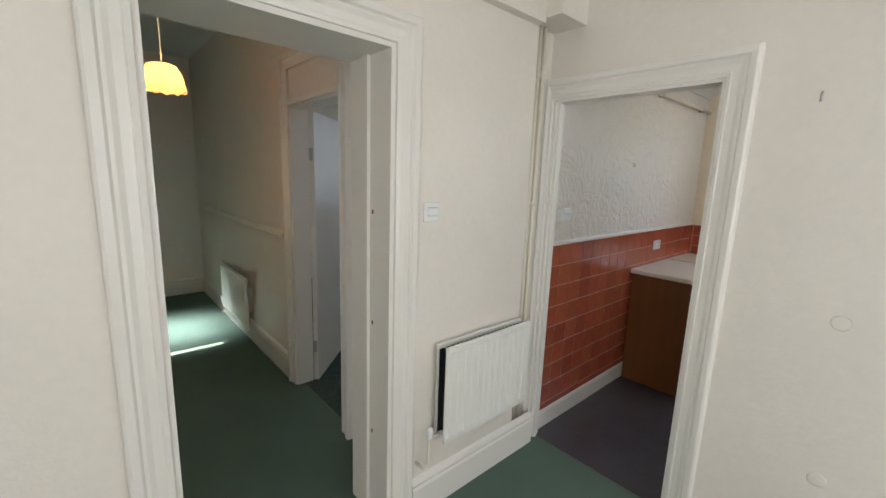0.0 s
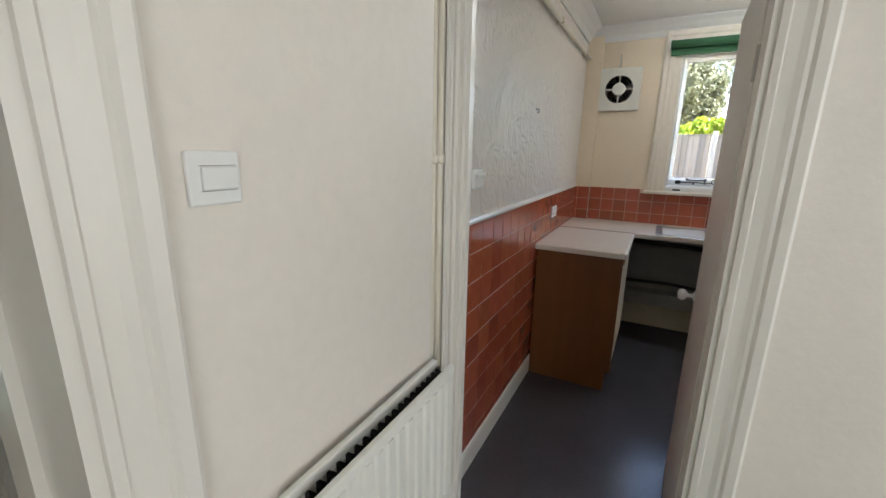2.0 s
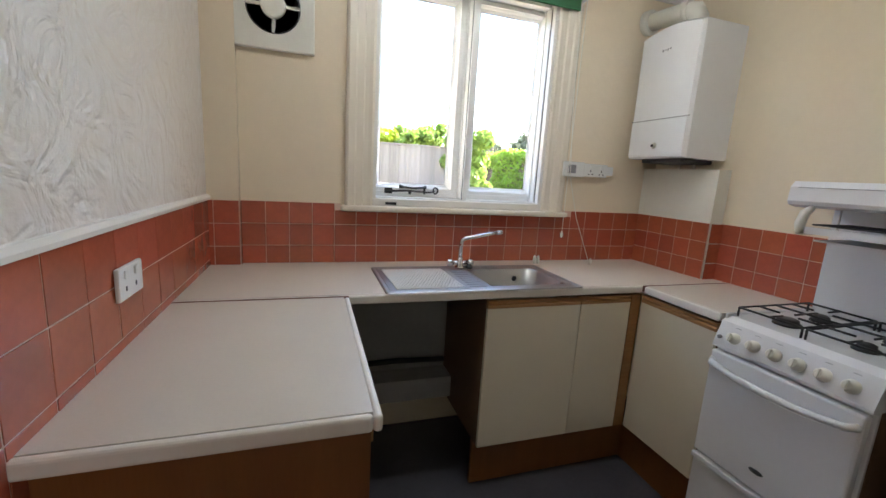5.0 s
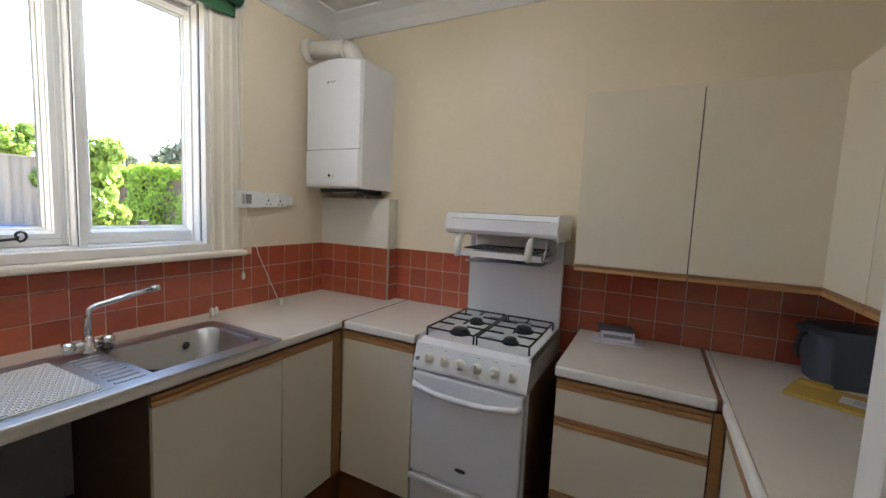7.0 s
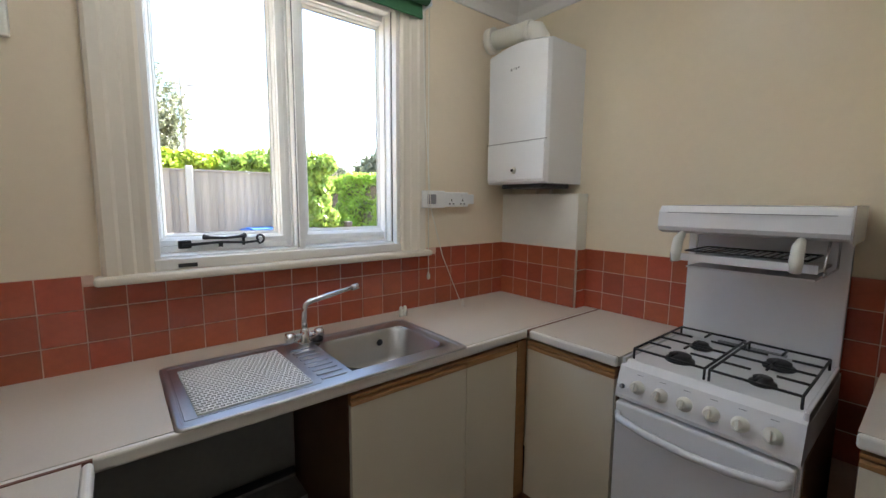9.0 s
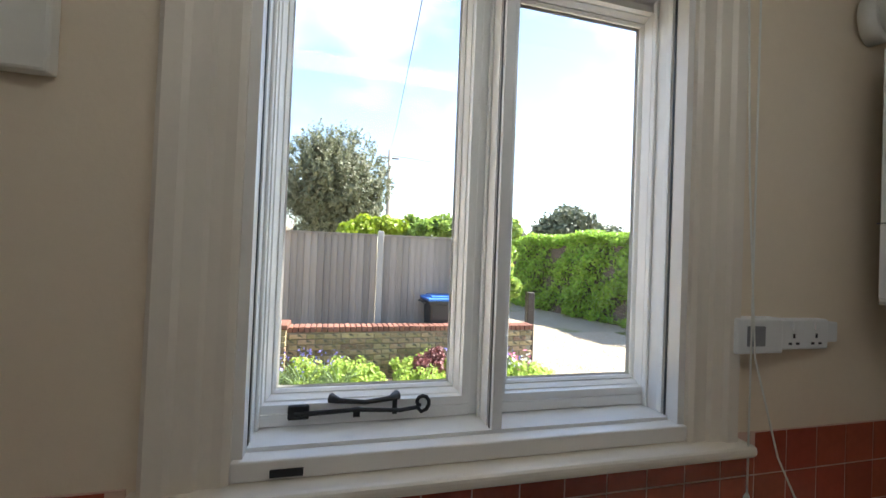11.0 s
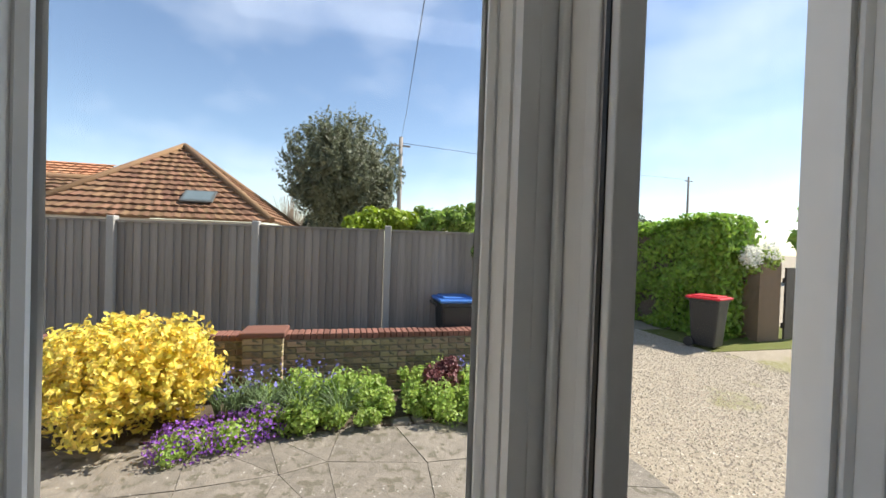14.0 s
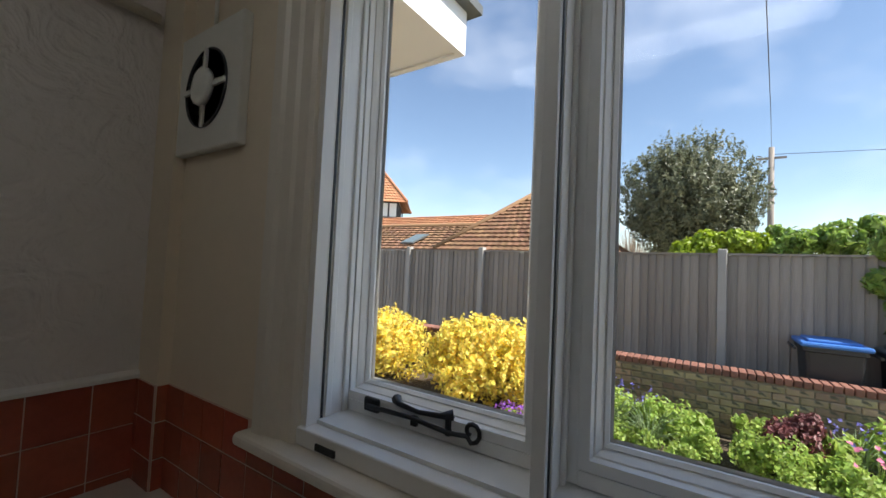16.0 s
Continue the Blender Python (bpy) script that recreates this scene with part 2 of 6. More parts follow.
class Shape:
    """A growing mesh: boxes, tubes, lathes and swept profiles."""

    def __init__(self):
        self.bm = bmesh.new()

    def box(self, x0, y0, z0, x1, y1, z1, bevel=0.0, seg=2):
        t = bmesh.new()
        bmesh.ops.create_cube(t, size=1)
        for v in t.verts:
            v.co = Vector(((x0 + x1) / 2 + v.co.x * (x1 - x0), (y0 + y1) / 2 + v.co.y * (y1 - y0), (z0 + z1) / 2 + v.co.z * (z1 - z0)))
        if bevel:
            bmesh.ops.bevel(t, geom=t.edges[:], offset=bevel, segments=seg, affect="EDGES", profile=0.5)
        return self.absorb(t)

    def absorb(self, t, m=None):
        if m is not None:
            t.transform(m)
        me = bpy.data.meshes.new("tmp")
        t.to_mesh(me)
        t.free()
        self.bm.from_mesh(me)
        bpy.data.meshes.remove(me)
        return self

    def tube(self, pts, r, seg=10, caps=True):
        pts = [Vector(p) for p in pts]
        radii = r if isinstance(r, (list, tuple)) else [r] * len(pts)
        rings, side = [], None
        for i, p in enumerate(pts):
            d = (pts[min(i + 1, len(pts) - 1)] - pts[max(i - 1, 0)]).normalized()
            if side is None:
                side = d.orthogonal().normalized()
            side = (side - d * side.dot(d)).normalized()
            up = d.cross(side)
            rings.append([self.bm.verts.new(p + (side * math.cos(a) + up * math.sin(a)) * radii[i])
                          for a in (2 * math.pi * k / seg for k in range(seg))])
        for a, b in zip(rings, rings[1:]):
            for k in range(seg):
                f = self.bm.faces.new((a[k], a[(k + 1) % seg], b[(k + 1) % seg], b[k]))
                f.smooth = True
        if caps:
            self.bm.faces.new(rings[0][::-1])
            self.bm.faces.new(rings[-1])
        return self

    def lathe(self, profile, centre, axis="z", seg=24):
        c = Vector(centre)
        rings = []
        for r, h in profile:
            ring = []
            for k in range(seg):
                a = 2 * math.pi * k / seg
                u, v = r * math.cos(a), r * math.sin(a)
                ring.append(self.bm.verts.new(c + Vector({"z": (u, v, h), "x": (h, u, v), "y": (v, h, u)}[axis])))
            rings.append(ring)
        for a, b in zip(rings, rings[1:]):
            for k in range(seg):
                f = self.bm.faces.new((a[k], a[(k + 1) % seg], b[(k + 1) % seg], b[k]))
                f.smooth = True
        for ring, flip in ((rings[0], True), (rings[-1], False)):
            self.bm.faces.new(ring[::-1] if flip else ring)
        return self

    def mitre(self, profile, s0, s1, z0, z1, place, closed=False):
        """A mitred frame: profile points (w outward from the opening, d off the wall); place(s, z, d) gives the world point."""
        rows = []
        for w, d in profile:
            loop = [(s0 - w, z0 - (w if closed else 0)), (s0 - w, z1 + w), (s1 + w, z1 + w), (s1 + w, z0 - (w if closed else 0))]
            rows.append([self.bm.verts.new(place(a, b, d)) for a, b in loop])
        n = 4 if closed else 3
        for a, b in zip(rows, rows[1:] + rows[:1]):
            for k in range(n):
                self.bm.faces.new((a[k], a[(k + 1) % 4], b[(k + 1) % 4], b[k]))
        if not closed:
            self.bm.faces.new([r[0] for r in rows])
            self.bm.faces.new([r[3] for r in rows][::-1])
        return self

    def extrude(self, profile, p0, p1, out):
        """A profile of (d along out, z) swept straight from p0 to p1."""
        p0, p1, out = Vector(p0), Vector(p1), Vector(out)
        a = [self.bm.verts.new(p0 + out * d + Vector((0, 0, z))) for d, z in profile]
        b = [self.bm.verts.new(p1 + out * d + Vector((0, 0, z))) for d, z in profile]
        k = len(profile)
        for i in range(k):
            self.bm.faces.new((a[i], a[(i + 1) % k], b[(i + 1) % k], b[i]))
        self.bm.faces.new(a[::-1])
        self.bm.faces.new(b)
        return self

    def mesh(self, name):
        bmesh.ops.recalc_face_normals(self.bm, faces=self.bm.faces[:])
        me = bpy.data.meshes.new(name)
        self.bm.to_mesh(me)
        self.bm.free()
        return me


def part(name, shape, material, parent=None, label="", smooth=False):
    me = shape.mesh(name) if isinstance(shape, Shape) else shape
    if not me.materials:
        me.materials.append(material)
    if smooth:
        for f in me.polygons:
            f.use_smooth = True
    ob = new(name, me)
    ob.parent = parent
    return tagged(ob, label)


def thing(name, label, category, at=(0, 0, 0), turn=0, group="", kind=""):
    ob = new(name)
    ob.matrix_world = pose(*at, 0, 0, turn)
    ob.empty_display_size = 0.1
    return tagged(ob, label, category, group, kind)


def structure(name, shape, material, label, category):
    return tagged(part(name, shape, material), label, category, kind="structure")


def box(*a, **k):
    return Shape().box(*a, **k)


# ---- structure: floors, walls, ceilings ----
XE, YN, YS, XW = 4.90, 1.71, -0.95, 2.03      # kitchen faces
ZC, TOP = 2.66, 0.925                         # kitchen ceiling, worktop
HX, RY, HZ = 1.95, 1.592, 2.95                # hall: kitchen-door wall face, radiator wall face, ceiling
PIPE_X, RY2 = 1.735, 1.652                    # shallow pipe recess in the corner
DY0, DY1, DZ = 0.777, 1.612, 2.115            # kitchen door opening
OX0, OX1, OZ = 0.025, 0.843, 2.165              # passage opening
PX = 1.045                                    # passage wall face
SY0, SY1, SZ = 2.42, 3.18, 2.12               # side-room door opening
WY0, WY1, WZ0, WZ1 = -0.10, 0.93, 1.27, 2.44  # window opening
GX = 5.066                                    # glass plane
KF = -0.09                                    # kitchen floor, a step below the hall

structure("floor_kitchen", box(2.0, YS - 0.1, KF - 0.1, 5.1, YN + 0.1, KF), M_LINO, "dark grey worn vinyl kitchen floor", "floor")
structure("floor_hall", box(-2.1, -2.1, -0.1, 2.0, RY + 0.15, 0.0), M_CARPET, "worn plain green carpet in the hall", "floor")
structure("floor_passage", box(-0.3, RY + 0.15, -0.1, PX + 0.05, 6.6, 0.0), M_CARPET, "worn plain green carpet in the passage", "floor")
structure("floor_side_room", box(PX + 0.05, 1.9, -0.1, 4.3, 6.5, -0.002), M_DARKCARPET, "dark patterned carpet in the side room", "floor")

w = Shape()
w.box(HX, -2.1, KF - 0.05, XW, DY0, ZC + 0.35).box(HX, DY1, KF - 0.05, XW, RY + 0.30, ZC + 0.35).box(HX, DY0, DZ, XW, DY1, ZC + 0.35)
wall_door = structure("wall_kitchen_door", w, M_HALLWALL, "cream painted wall with the kitchen doorway", "wall")
w = Shape()
w.box(-2.1, RY, 0, OX0, RY + 0.31, HZ).box(OX1, RY, 0, PIPE_X, RY + 0.31, HZ).box(PIPE_X, RY2, 0, HX, RY + 0.31, HZ).box(OX0, RY, OZ, OX1, RY + 0.31, HZ)
structure("wall_radiator", w, M_HALLWALL, "cream painted hall wall with the passage opening", "wall")
wall_n = structure("wall_north", box(XW, YN, KF - 0.05, 5.137, RY + 0.31, ZC + 0.1), M_SWIRL, "cream wall with swirled textured paint", "wall")
wall_s = structure("wall_south", box(XW, YS - 0.25, KF - 0.05, 5.137, YS, ZC + 0.1), M_YELLOWWALL, "warm cream painted kitchen wall", "wall")
w = Shape()
w.box(XE, YS, -0.3, 5.137, WY0 - 0.04, ZC + 0.1).box(XE, WY1 + 0.04, -0.3, 5.137, YN, ZC + 0.1).box(XE, WY0 - 0.04, -0.3, 5.137, WY1 + 0.04, WZ0 - 0.03).box(XE, WY0 - 0.04, WZ1, 5.137, WY1 + 0.04, ZC + 0.1)
wall_e = structure("wall_east", w, M_WALL, "cream painted window wall", "wall")
structure("wall_pier", box(XE - 0.035, 1.57, KF, XE, YN, ZC), M_WALL, "shallow cream corner boxing", "wall")
structure("ceiling_kitchen", box(XW, YS, ZC, XE, YN, ZC + 0.1), M_CEIL, "white painted kitchen ceiling", "ceiling")
structure("ceiling_hall", box(-2.1, -2.1, HZ, HX, RY, HZ + 0.1), M_CEIL, "white painted hall ceiling", "ceiling")
structure("ceiling_passage", box(-0.3, RY + 0.31, 3.0, PX + 0.2, 6.7, 3.1), M_CEIL, "white painted passage ceiling", "ceiling")
structure("ceiling_side_room", box(PX + 0.2, 1.9, 2.9, 4.3, 6.5, 3.0), M_CEIL, "white painted ceiling", "ceiling")
structure("wall_hall_west", box(-2.1, -2.1, 0, -1.98, RY, HZ), M_HALLWALL, "cream painted hall wall", "wall")
structure("wall_hall_south", box(-1.98, -2.1, 0, HX, -1.98, HZ), M_HALLWALL, "cream painted hall wall", "wall")
structure("wall_passage_west", box(-0.3, RY + 0.31, 0, -0.15, 6.4, 3.0), M_HALLWALL, "cream painted passage wall", "wall")
structure("wall_passage_end", box(-0.3, 6.4, 0, PX + 0.2, 6.6, 3.0), M_HALLWALL, "cream painted passage end wall", "wall")
w = Shape()
w.box(PX, RY + 0.31, 0, PX + 0.12, SY0, 3.0).box(PX, SY1, 0, PX + 0.12, 6.4, 3.0).box(PX, SY0, SZ, PX + 0.12, SY1, 3.0)
structure("wall_passage_east", w, M_HALLWALL, "cream painted passage wall with a side doorway", "wall")
structure("wall_side_room_north", box(PX + 0.12, 6.3, 0, 4.3, 6.5, 2.9), M_HALLWALL, "pale painted side room wall", "wall")
structure("wall_side_room_east", box(4.18, RY + 0.31, 0, 4.3, 6.3, 2.9), M_HALLWALL, "pale painted side room wall", "wall")
structure("bulkhead", box(1.72, RY - 0.14, 2.47, HX, RY2, HZ).box(-1.98, RY - 0.05, 2.445, 1.72, RY, HZ), M_HALLWALL, "cream painted boxing below the hall ceiling", "trim")

# coving
COVE = [(0, 0), (0.0, -0.12), (0.012, -0.12), (0.03, -0.075), (0.07, -0.035), (0.12, -0.012), (0.12, 0)]
w = Shape()
w.extrude(COVE, (XW, YS, ZC), (XE, YS, ZC), (0, 1, 0)).extrude(COVE, (XE, YS, ZC), (XE, YN, ZC), (-1, 0, 0)).extrude(COVE, (XW, YN, ZC), (XE, YN, ZC), (0, -1, 0))
structure("coving", w, M_CEIL, "white plaster coving", "trim")

# skirtings
SKIRT = [(0, 0), (0.022, 0), (0.022, 0.15), (0.016, 0.165), (0.02, 0.178), (0.012, 0.195), (0, 0.21)]
LOW = [(0, 0), (0.018, 0), (0.018, 0.11), (0.010, 0.13), (0, 0.135)]
for nm, prof, a, b, o in (
        ("baseboard_radiator", SKIRT, (OX1 + 0.12, RY, 0), (HX - 0.03, RY, 0), (0, -1, 0)),
        ("baseboard_hall_east", SKIRT, (HX, -1.98, 0), (HX, DY0 - 0.12, 0), (-1, 0, 0)),
        ("baseboard_kitchen_north", LOW, (XW, YN, KF), (3.50, YN, KF), (0, -1, 0)),
        ("baseboard_passage", SKIRT, (PX, SY1 + 0.13, 0), (PX, 6.4, 0), (-1, 0, 0)),
        ("baseboard_passage_end", SKIRT, (-0.15, 6.4, 0), (PX, 6.4, 0), (0, -1, 0)),
        ("baseboard_side_room", SKIRT, (PX + 0.12, 6.3, 0), (4.18, 6.3, 0), (0, -1, 0))):
    structure(nm, Shape().extrude(prof, a, b, o), M_GLOSS, "cream gloss painted skirting board", "skirting")
structure("dado_rail", Shape().extrude([(0, 0), (0.03, 0.0), (0.045, 0.02), (0.03, 0.05), (0, 0.06)], (PX, SY1 + 0.13, 1.15), (PX, 5.9, 1.15), (-1, 0, 0)),
          M_GLOSS, "cream gloss painted dado rail", "trim")

# architraves: profile of width outward and depth off the wall
ARCH = [(0, 0), (0, 0.018), (0.015, 0.022), (0.02, 0.016), (0.045, 0.018), (0.06, 0.026), (0.07, 0.024), (0.078, 0.034), (0.10, 0.036), (0.108, 0.03), (0.112, 0)]


def on_x(face, sign):
    return lambda s, z, d: Vector((face + sign * d, s, z))


def on_y(face, sign):
    return lambda s, z, d: Vector((s, face + sign * d, z))


LEG = (RY2 - 0.004 - DY1) / 0.112              # the leg in the corner is cut narrow
w = Shape()
rows = []
for wd, d in ARCH:
    loop = [(DY0 - wd, 0), (DY0 - wd, DZ + wd), (DY1 + wd * LEG, DZ + wd), (DY1 + wd * LEG, 0)]
    rows.append([w.bm.verts.new((HX - d, p, q)) for p, q in loop])
for p, q in zip(rows, rows[1:]):
    for k in range(3):
        w.bm.faces.new((p[k], p[k + 1], q[k + 1], q[k]))
structure("architrave_kitchen", w, M_GLOSS, "cream gloss moulded architrave round the kitchen door", "architrave")
structure("architrave_kitchen_inside", Shape().mitre(ARCH, DY0, DY1, 0, DZ, on_x(XW, 1)), M_GLOSS, "cream gloss moulded architrave", "architrave")
structure("architrave_passage", Shape().mitre(ARCH, OX0, OX1, 0, OZ, on_y(RY, -1)), M_GLOSS, "cream gloss moulded architrave round the passage opening", "architrave")
structure("architrave_side_room", Shape().mitre(ARCH, SY0, SY1, 0, SZ + 0.24, on_x(PX, -1)), M_GLOSS, "cream gloss moulded architrave round the side door", "architrave")


def lining(thick, wide):
    return [(-wide, -0.004), (-wide, thick + 0.004), (0.002, thick + 0.004), (0.002, -0.004)]


structure("door_lining_kitchen", Shape().mitre(lining(XW - HX, 0.016), DY0, DY1, 0, DZ, on_x(HX, 1)), M_GLOSS, "cream gloss painted door lining", "door frame")
structure("door_stop_kitchen", box(HX + 0.02, DY1 - 0.03, 0, HX + 0.05, DY1 - 0.016, DZ - 0.016), M_GLOSS, "cream gloss painted door stop", "door frame")
structure("door_lining_passage", Shape().mitre(lining(0.31, 0.02), OX0, OX1, 0, OZ, on_y(RY, 1)), M_GLOSS, "cream gloss painted deep opening lining", "door frame")
structure("door_stop_passage", box(OX1 - 0.035, RY + 0.15, 0, OX1 - 0.02, RY + 0.19, OZ - 0.02), M_GLOSS, "cream gloss painted door stop", "door frame")
structure("door_lining_side_room", Shape().mitre(lining(0.12, 0.016), SY0, SY1, 0, SZ, on_x(PX, 1)), M_GLOSS, "cream gloss painted door lining", "door frame")
structure("transom_side_room", box(PX - 0.03, SY0, SZ, PX - 0.002, SY1, SZ + 0.03), M_GLOSS, "cream gloss painted door head", "door frame")

# ---- kitchen window ----
win = tagged(new("window_1"), "white painted two-light casement window with iron stay", "window", kind="structure")
MY0, MY1 = 0.378, 0.403                       # centre post
w = Shape()
w.box(4.957, WY0 - 0.04, WZ0, 5.083, WY0 + 0.02, WZ1).box(4.957, WY1 - 0.02, WZ0, 5.083, WY1 + 0.04, WZ1)
w.box(4.955, WY0 + 0.02, WZ1 - 0.04, 5.12, WY1 - 0.02, WZ1).box(4.93, WY0 + 0.02, WZ0 - 0.03, 5.16, WY1 - 0.02, WZ0 + 0.012)
part("window_frame", w, M_SASH, win)
part("centre_post", Shape().box(4.926, MY0, WZ0 + 0.012, 5.115, MY1, WZ1 - 0.04, bevel=0.002), M_SASH, win)
for x0, x1, d in ((4.948, 4.966, 0.004), (5.000, 5.014, 0.008)):
    for y, sgn in ((MY0, -1), (MY1, 1), (WY1 - 0.02, -1), (WY0 + 0.02, 1)):
        part("stop_bead", Shape().box(x0, min(y, y + sgn * d), WZ0 + 0.013, x1, max(y, y + sgn * d), WZ1 - 0.041, bevel=0.0025), M_SASH, win)
for y, sgn in ((MY0, -1), (MY1, 1), (WY1 - 0.02, -1), (WY0 + 0.02, 1)):
    part("gap_seal", box(4.937, min(y, y + sgn * 0.0015), WZ0 + 0.013, 4.943, max(y, y + sgn * 0.0015), WZ1 - 0.041), M_BLACK, win)
SASHP = [(0, 0), (0, 0.006), (0.006, 0.013), (0.009, 0.012), (0.012, 0.020), (0.017, 0.030), (0.020, 0.031), (0.022, 0.046)]
for y0, y1, l, r in ((MY1 + 0.002, WY1 - 0.022, 0.469, 0.877), (WY0 + 0.022, MY0 - 0.002, -0.067, 0.312)):
    sash = part("sash", Shape().mitre(SASHP + [(0.041, 0.046)], l, r, 1.353, 2.352, on_x(GX - 0.004, -1), closed=True), M_SASH, win)
    w = Shape()
    w.box(GX - 0.05, y0, 1.285, GX + 0.012, max(l - 0.04, y0 + 0.004), 2.398, bevel=0.003).box(GX - 0.05, min(r + 0.04, y1 - 0.004), 1.285, GX + 0.012, y1, 2.398, bevel=0.003)
    w.box(GX - 0.05, l - 0.04, 1.285, GX + 0.012, r + 0.04, 1.31).box(GX - 0.05, l - 0.04, 2.396, GX + 0.012, r + 0.04, 2.398)
    part("sash_rail", w, M_SASH, sash)
    part("putty_bead", Shape().mitre([(0, 0), (-0.004, 0.001), (0.012, 0.010), (0.045, 0.010), (0.045, 0)], l, r, 1.353, 2.352, on_x(GX + 0.004, 1), closed=True), M_SASH, sash)
    pane = part("pane", box(GX - 0.002, l - 0.005, 1.348, GX + 0.002, r + 0.005, 2.357), M_GLASS, sash)
    pane.visible_shadow = False
w = Shape()
CASE = [(0, 0), (0, 0.012), (0.012, 0.018), (0.03, 0.016), (0.05, 0.016), (0.058, 0.024), (0.09, 0.026), (0.10, 0.034), (0.13, 0.036), (0.14, 0.028), (0.145, 0)]
w.mitre(CASE, WY0, WY1, 1.235, WZ1, on_x(XE, -1))
part("window_casing", w, M_CASING, win)
w = Shape()
w.box(XE, WY0, 1.232, 4.956, WY0 + 0.0195, WZ1).box(XE, WY1 - 0.0195, 1.232, 4.956, WY1, WZ1).box(XE, WY0, WZ1 - 0.016, 4.956, WY1, WZ1)
w.box(XE - 0.012, WY0, 1.236, 4.93, WY1, 1.275, bevel=0.004)
part("reveal_lining", w, M_GLOSS, win)
part("window_sill", Shape().box(XE - 0.065, -0.265, 1.205, XE + 0.02, 1.095, 1.235, bevel=0.012, seg=3), M_CASING, win)
part("outer_sill", Shape().box(5.12, WY0, 1.20, 5.20, WY1, 1.262, bevel=0.006), M_SASH, win)
part("outer_lining", box(5.084, WY0 - 0.041, WZ0, 5.1375, WY0 - 0.037, WZ1).box(5.084, WY1 + 0.037, WZ0, 5.1375, WY1 + 0.041, WZ1), M_SASH, win)
part("outer_reveal", box(5.138, -0.30, 1.10, 5.22, -0.19, 2.60), M_SASH, win)
st = part("casement_stay", Shape().tube([(5.005, 0.83, 1.312), (5.0, 0.70, 1.318), (4.998, 0.60, 1.312), (5.0, 0.56, 1.316)] +
          [(5.0, 0.55 - 0.022 * math.sin(a) * (1 - a / 9), 1.327 - 0.022 * (1 - a / 9) * math.cos(a)) for a in (0.0, 0.6, 1.2, 1.8, 2.4, 3.0, 3.6, 4.2, 4.8, 5.4, 6.0)],
          [0.006, 0.005, 0.005, 0.005] + [0.0045] * 11, 8), M_BLACK, win, "black iron curled casement stay")
w = Shape()
w.box(5.008, 0.80, 1.298, 5.028, 0.845, 1.33, bevel=0.004).box(5.008, 0.69, 1.298, 5.028, 0.705, 1.318).box(5.008, 0.606, 1.30, 5.028, 0.616, 1.335)
part("stay_pin", w, M_BLACK, win)
w = Shape()
w.tube([(5.02, 0.755, 1.34), (5.004, 0.735, 1.338), (5.0, 0.68, 1.334), (5.004, 0.625, 1.338), (5.02, 0.605, 1.34)], [0.012, 0.006, 0.005, 0.006, 0.012], 8)
part("pull_handle", w, M_BLACK, win, "black iron pull handle")
for yy in (WY0 + 0.012, WY1 - 0.014):
    part("hinge", Shape().tube([(4.952, yy, 1.36), (4.952, yy, 1.43)], 0.006, 8), M_GLOSS, win)
part("catch_plate", box(XE - 0.016, 0.80, 1.243, XE - 0.011, 0.86, 1.257), M_BLACK, win)

blind = thing("roller_blind", "rolled up dark green roller blind above the window", "blind", (XE - 0.07, 0, 2.46))
part("roller", Shape().tube([(0, -0.22, 0), (0, 1.03, 0)], 0.032, 16), M_BLIND, blind)
part("fabric_drop", Shape().box(0.028, -0.21, -0.07, 0.031, 1.02, 0.0), M_BLIND, blind)
part("batten", Shape().box(0.022, -0.21, -0.085, 0.036, 1.02, -0.068, bevel=0.004), M_BLIND, blind)
part("bracket", box(-0.03, 1.031, -0.04, 0.045, 1.036, 0.04), M_PLASTIC, blind)
part("bracket", box(-0.03, -0.226, -0.04, 0.045, -0.221, 0.04), M_PLASTIC, blind)

for nm, pts, tip in (("blind_cord", [(XE - 0.06, -0.236, 2.44), (XE - 0.06, -0.235, 1.6), (XE - 0.055, -0.24, 1.12)], (XE - 0.055, -0.24, 1.09)),
                     ("light_pull_cord", [(XE - 0.05, -0.205, 2.5), (XE - 0.06, -0.215, 1.9), (XE - 0.05, -0.26, 1.45), (XE - 0.06, -0.33, 1.2), (XE - 0.13, -0.40, 0.95)], (XE - 0.15, -0.40, 0.936))):
    c = thing(nm, "thin cream pull cord with a small acorn", "cord")
    part("cord", Shape().tube(pts, 0.0022, 6), M_OFFWHITE, c)
    part("acorn", Shape().lathe([(0.003, 0.03), (0.006, 0.022), (0.010, 0.008), (0.008, -0.006), (0.003, -0.012)], tip, seg=12), M_OFFWHITE, c)

# ---- kitchen door, open ----
door = tagged(thing("door_1", "open white painted flush kitchen door", "door", (XW + 0.004, DY0 + 0.02, 0), -2.5), kind="structure")
part("leaf", Shape().box(0.012, -0.042, KF + 0.01, 0.772, 0.0, DZ - 0.022, bevel=0.003), M_DOORPAINT, door)
for yy, s in ((0.0, 1), (-0.042, -1)):
    kn = part("door_knob", Shape().lathe([(0.024, 0.0), (0.024, s * 0.006), (0.010, s * 0.010), (0.009, s * 0.03), (0.022, s * 0.04), (0.027, s * 0.055), (0.02, s * 0.068), (0.006, s * 0.072)],
              (0.71, yy, 0.93), "y"), M_PLASTIC, door, "white china door knob")
for zz in (0.3, 1.75):
    part("hinge", box(-0.006, -0.02, zz, 0.006, 0.004, zz + 0.09), M_STEEL, door)

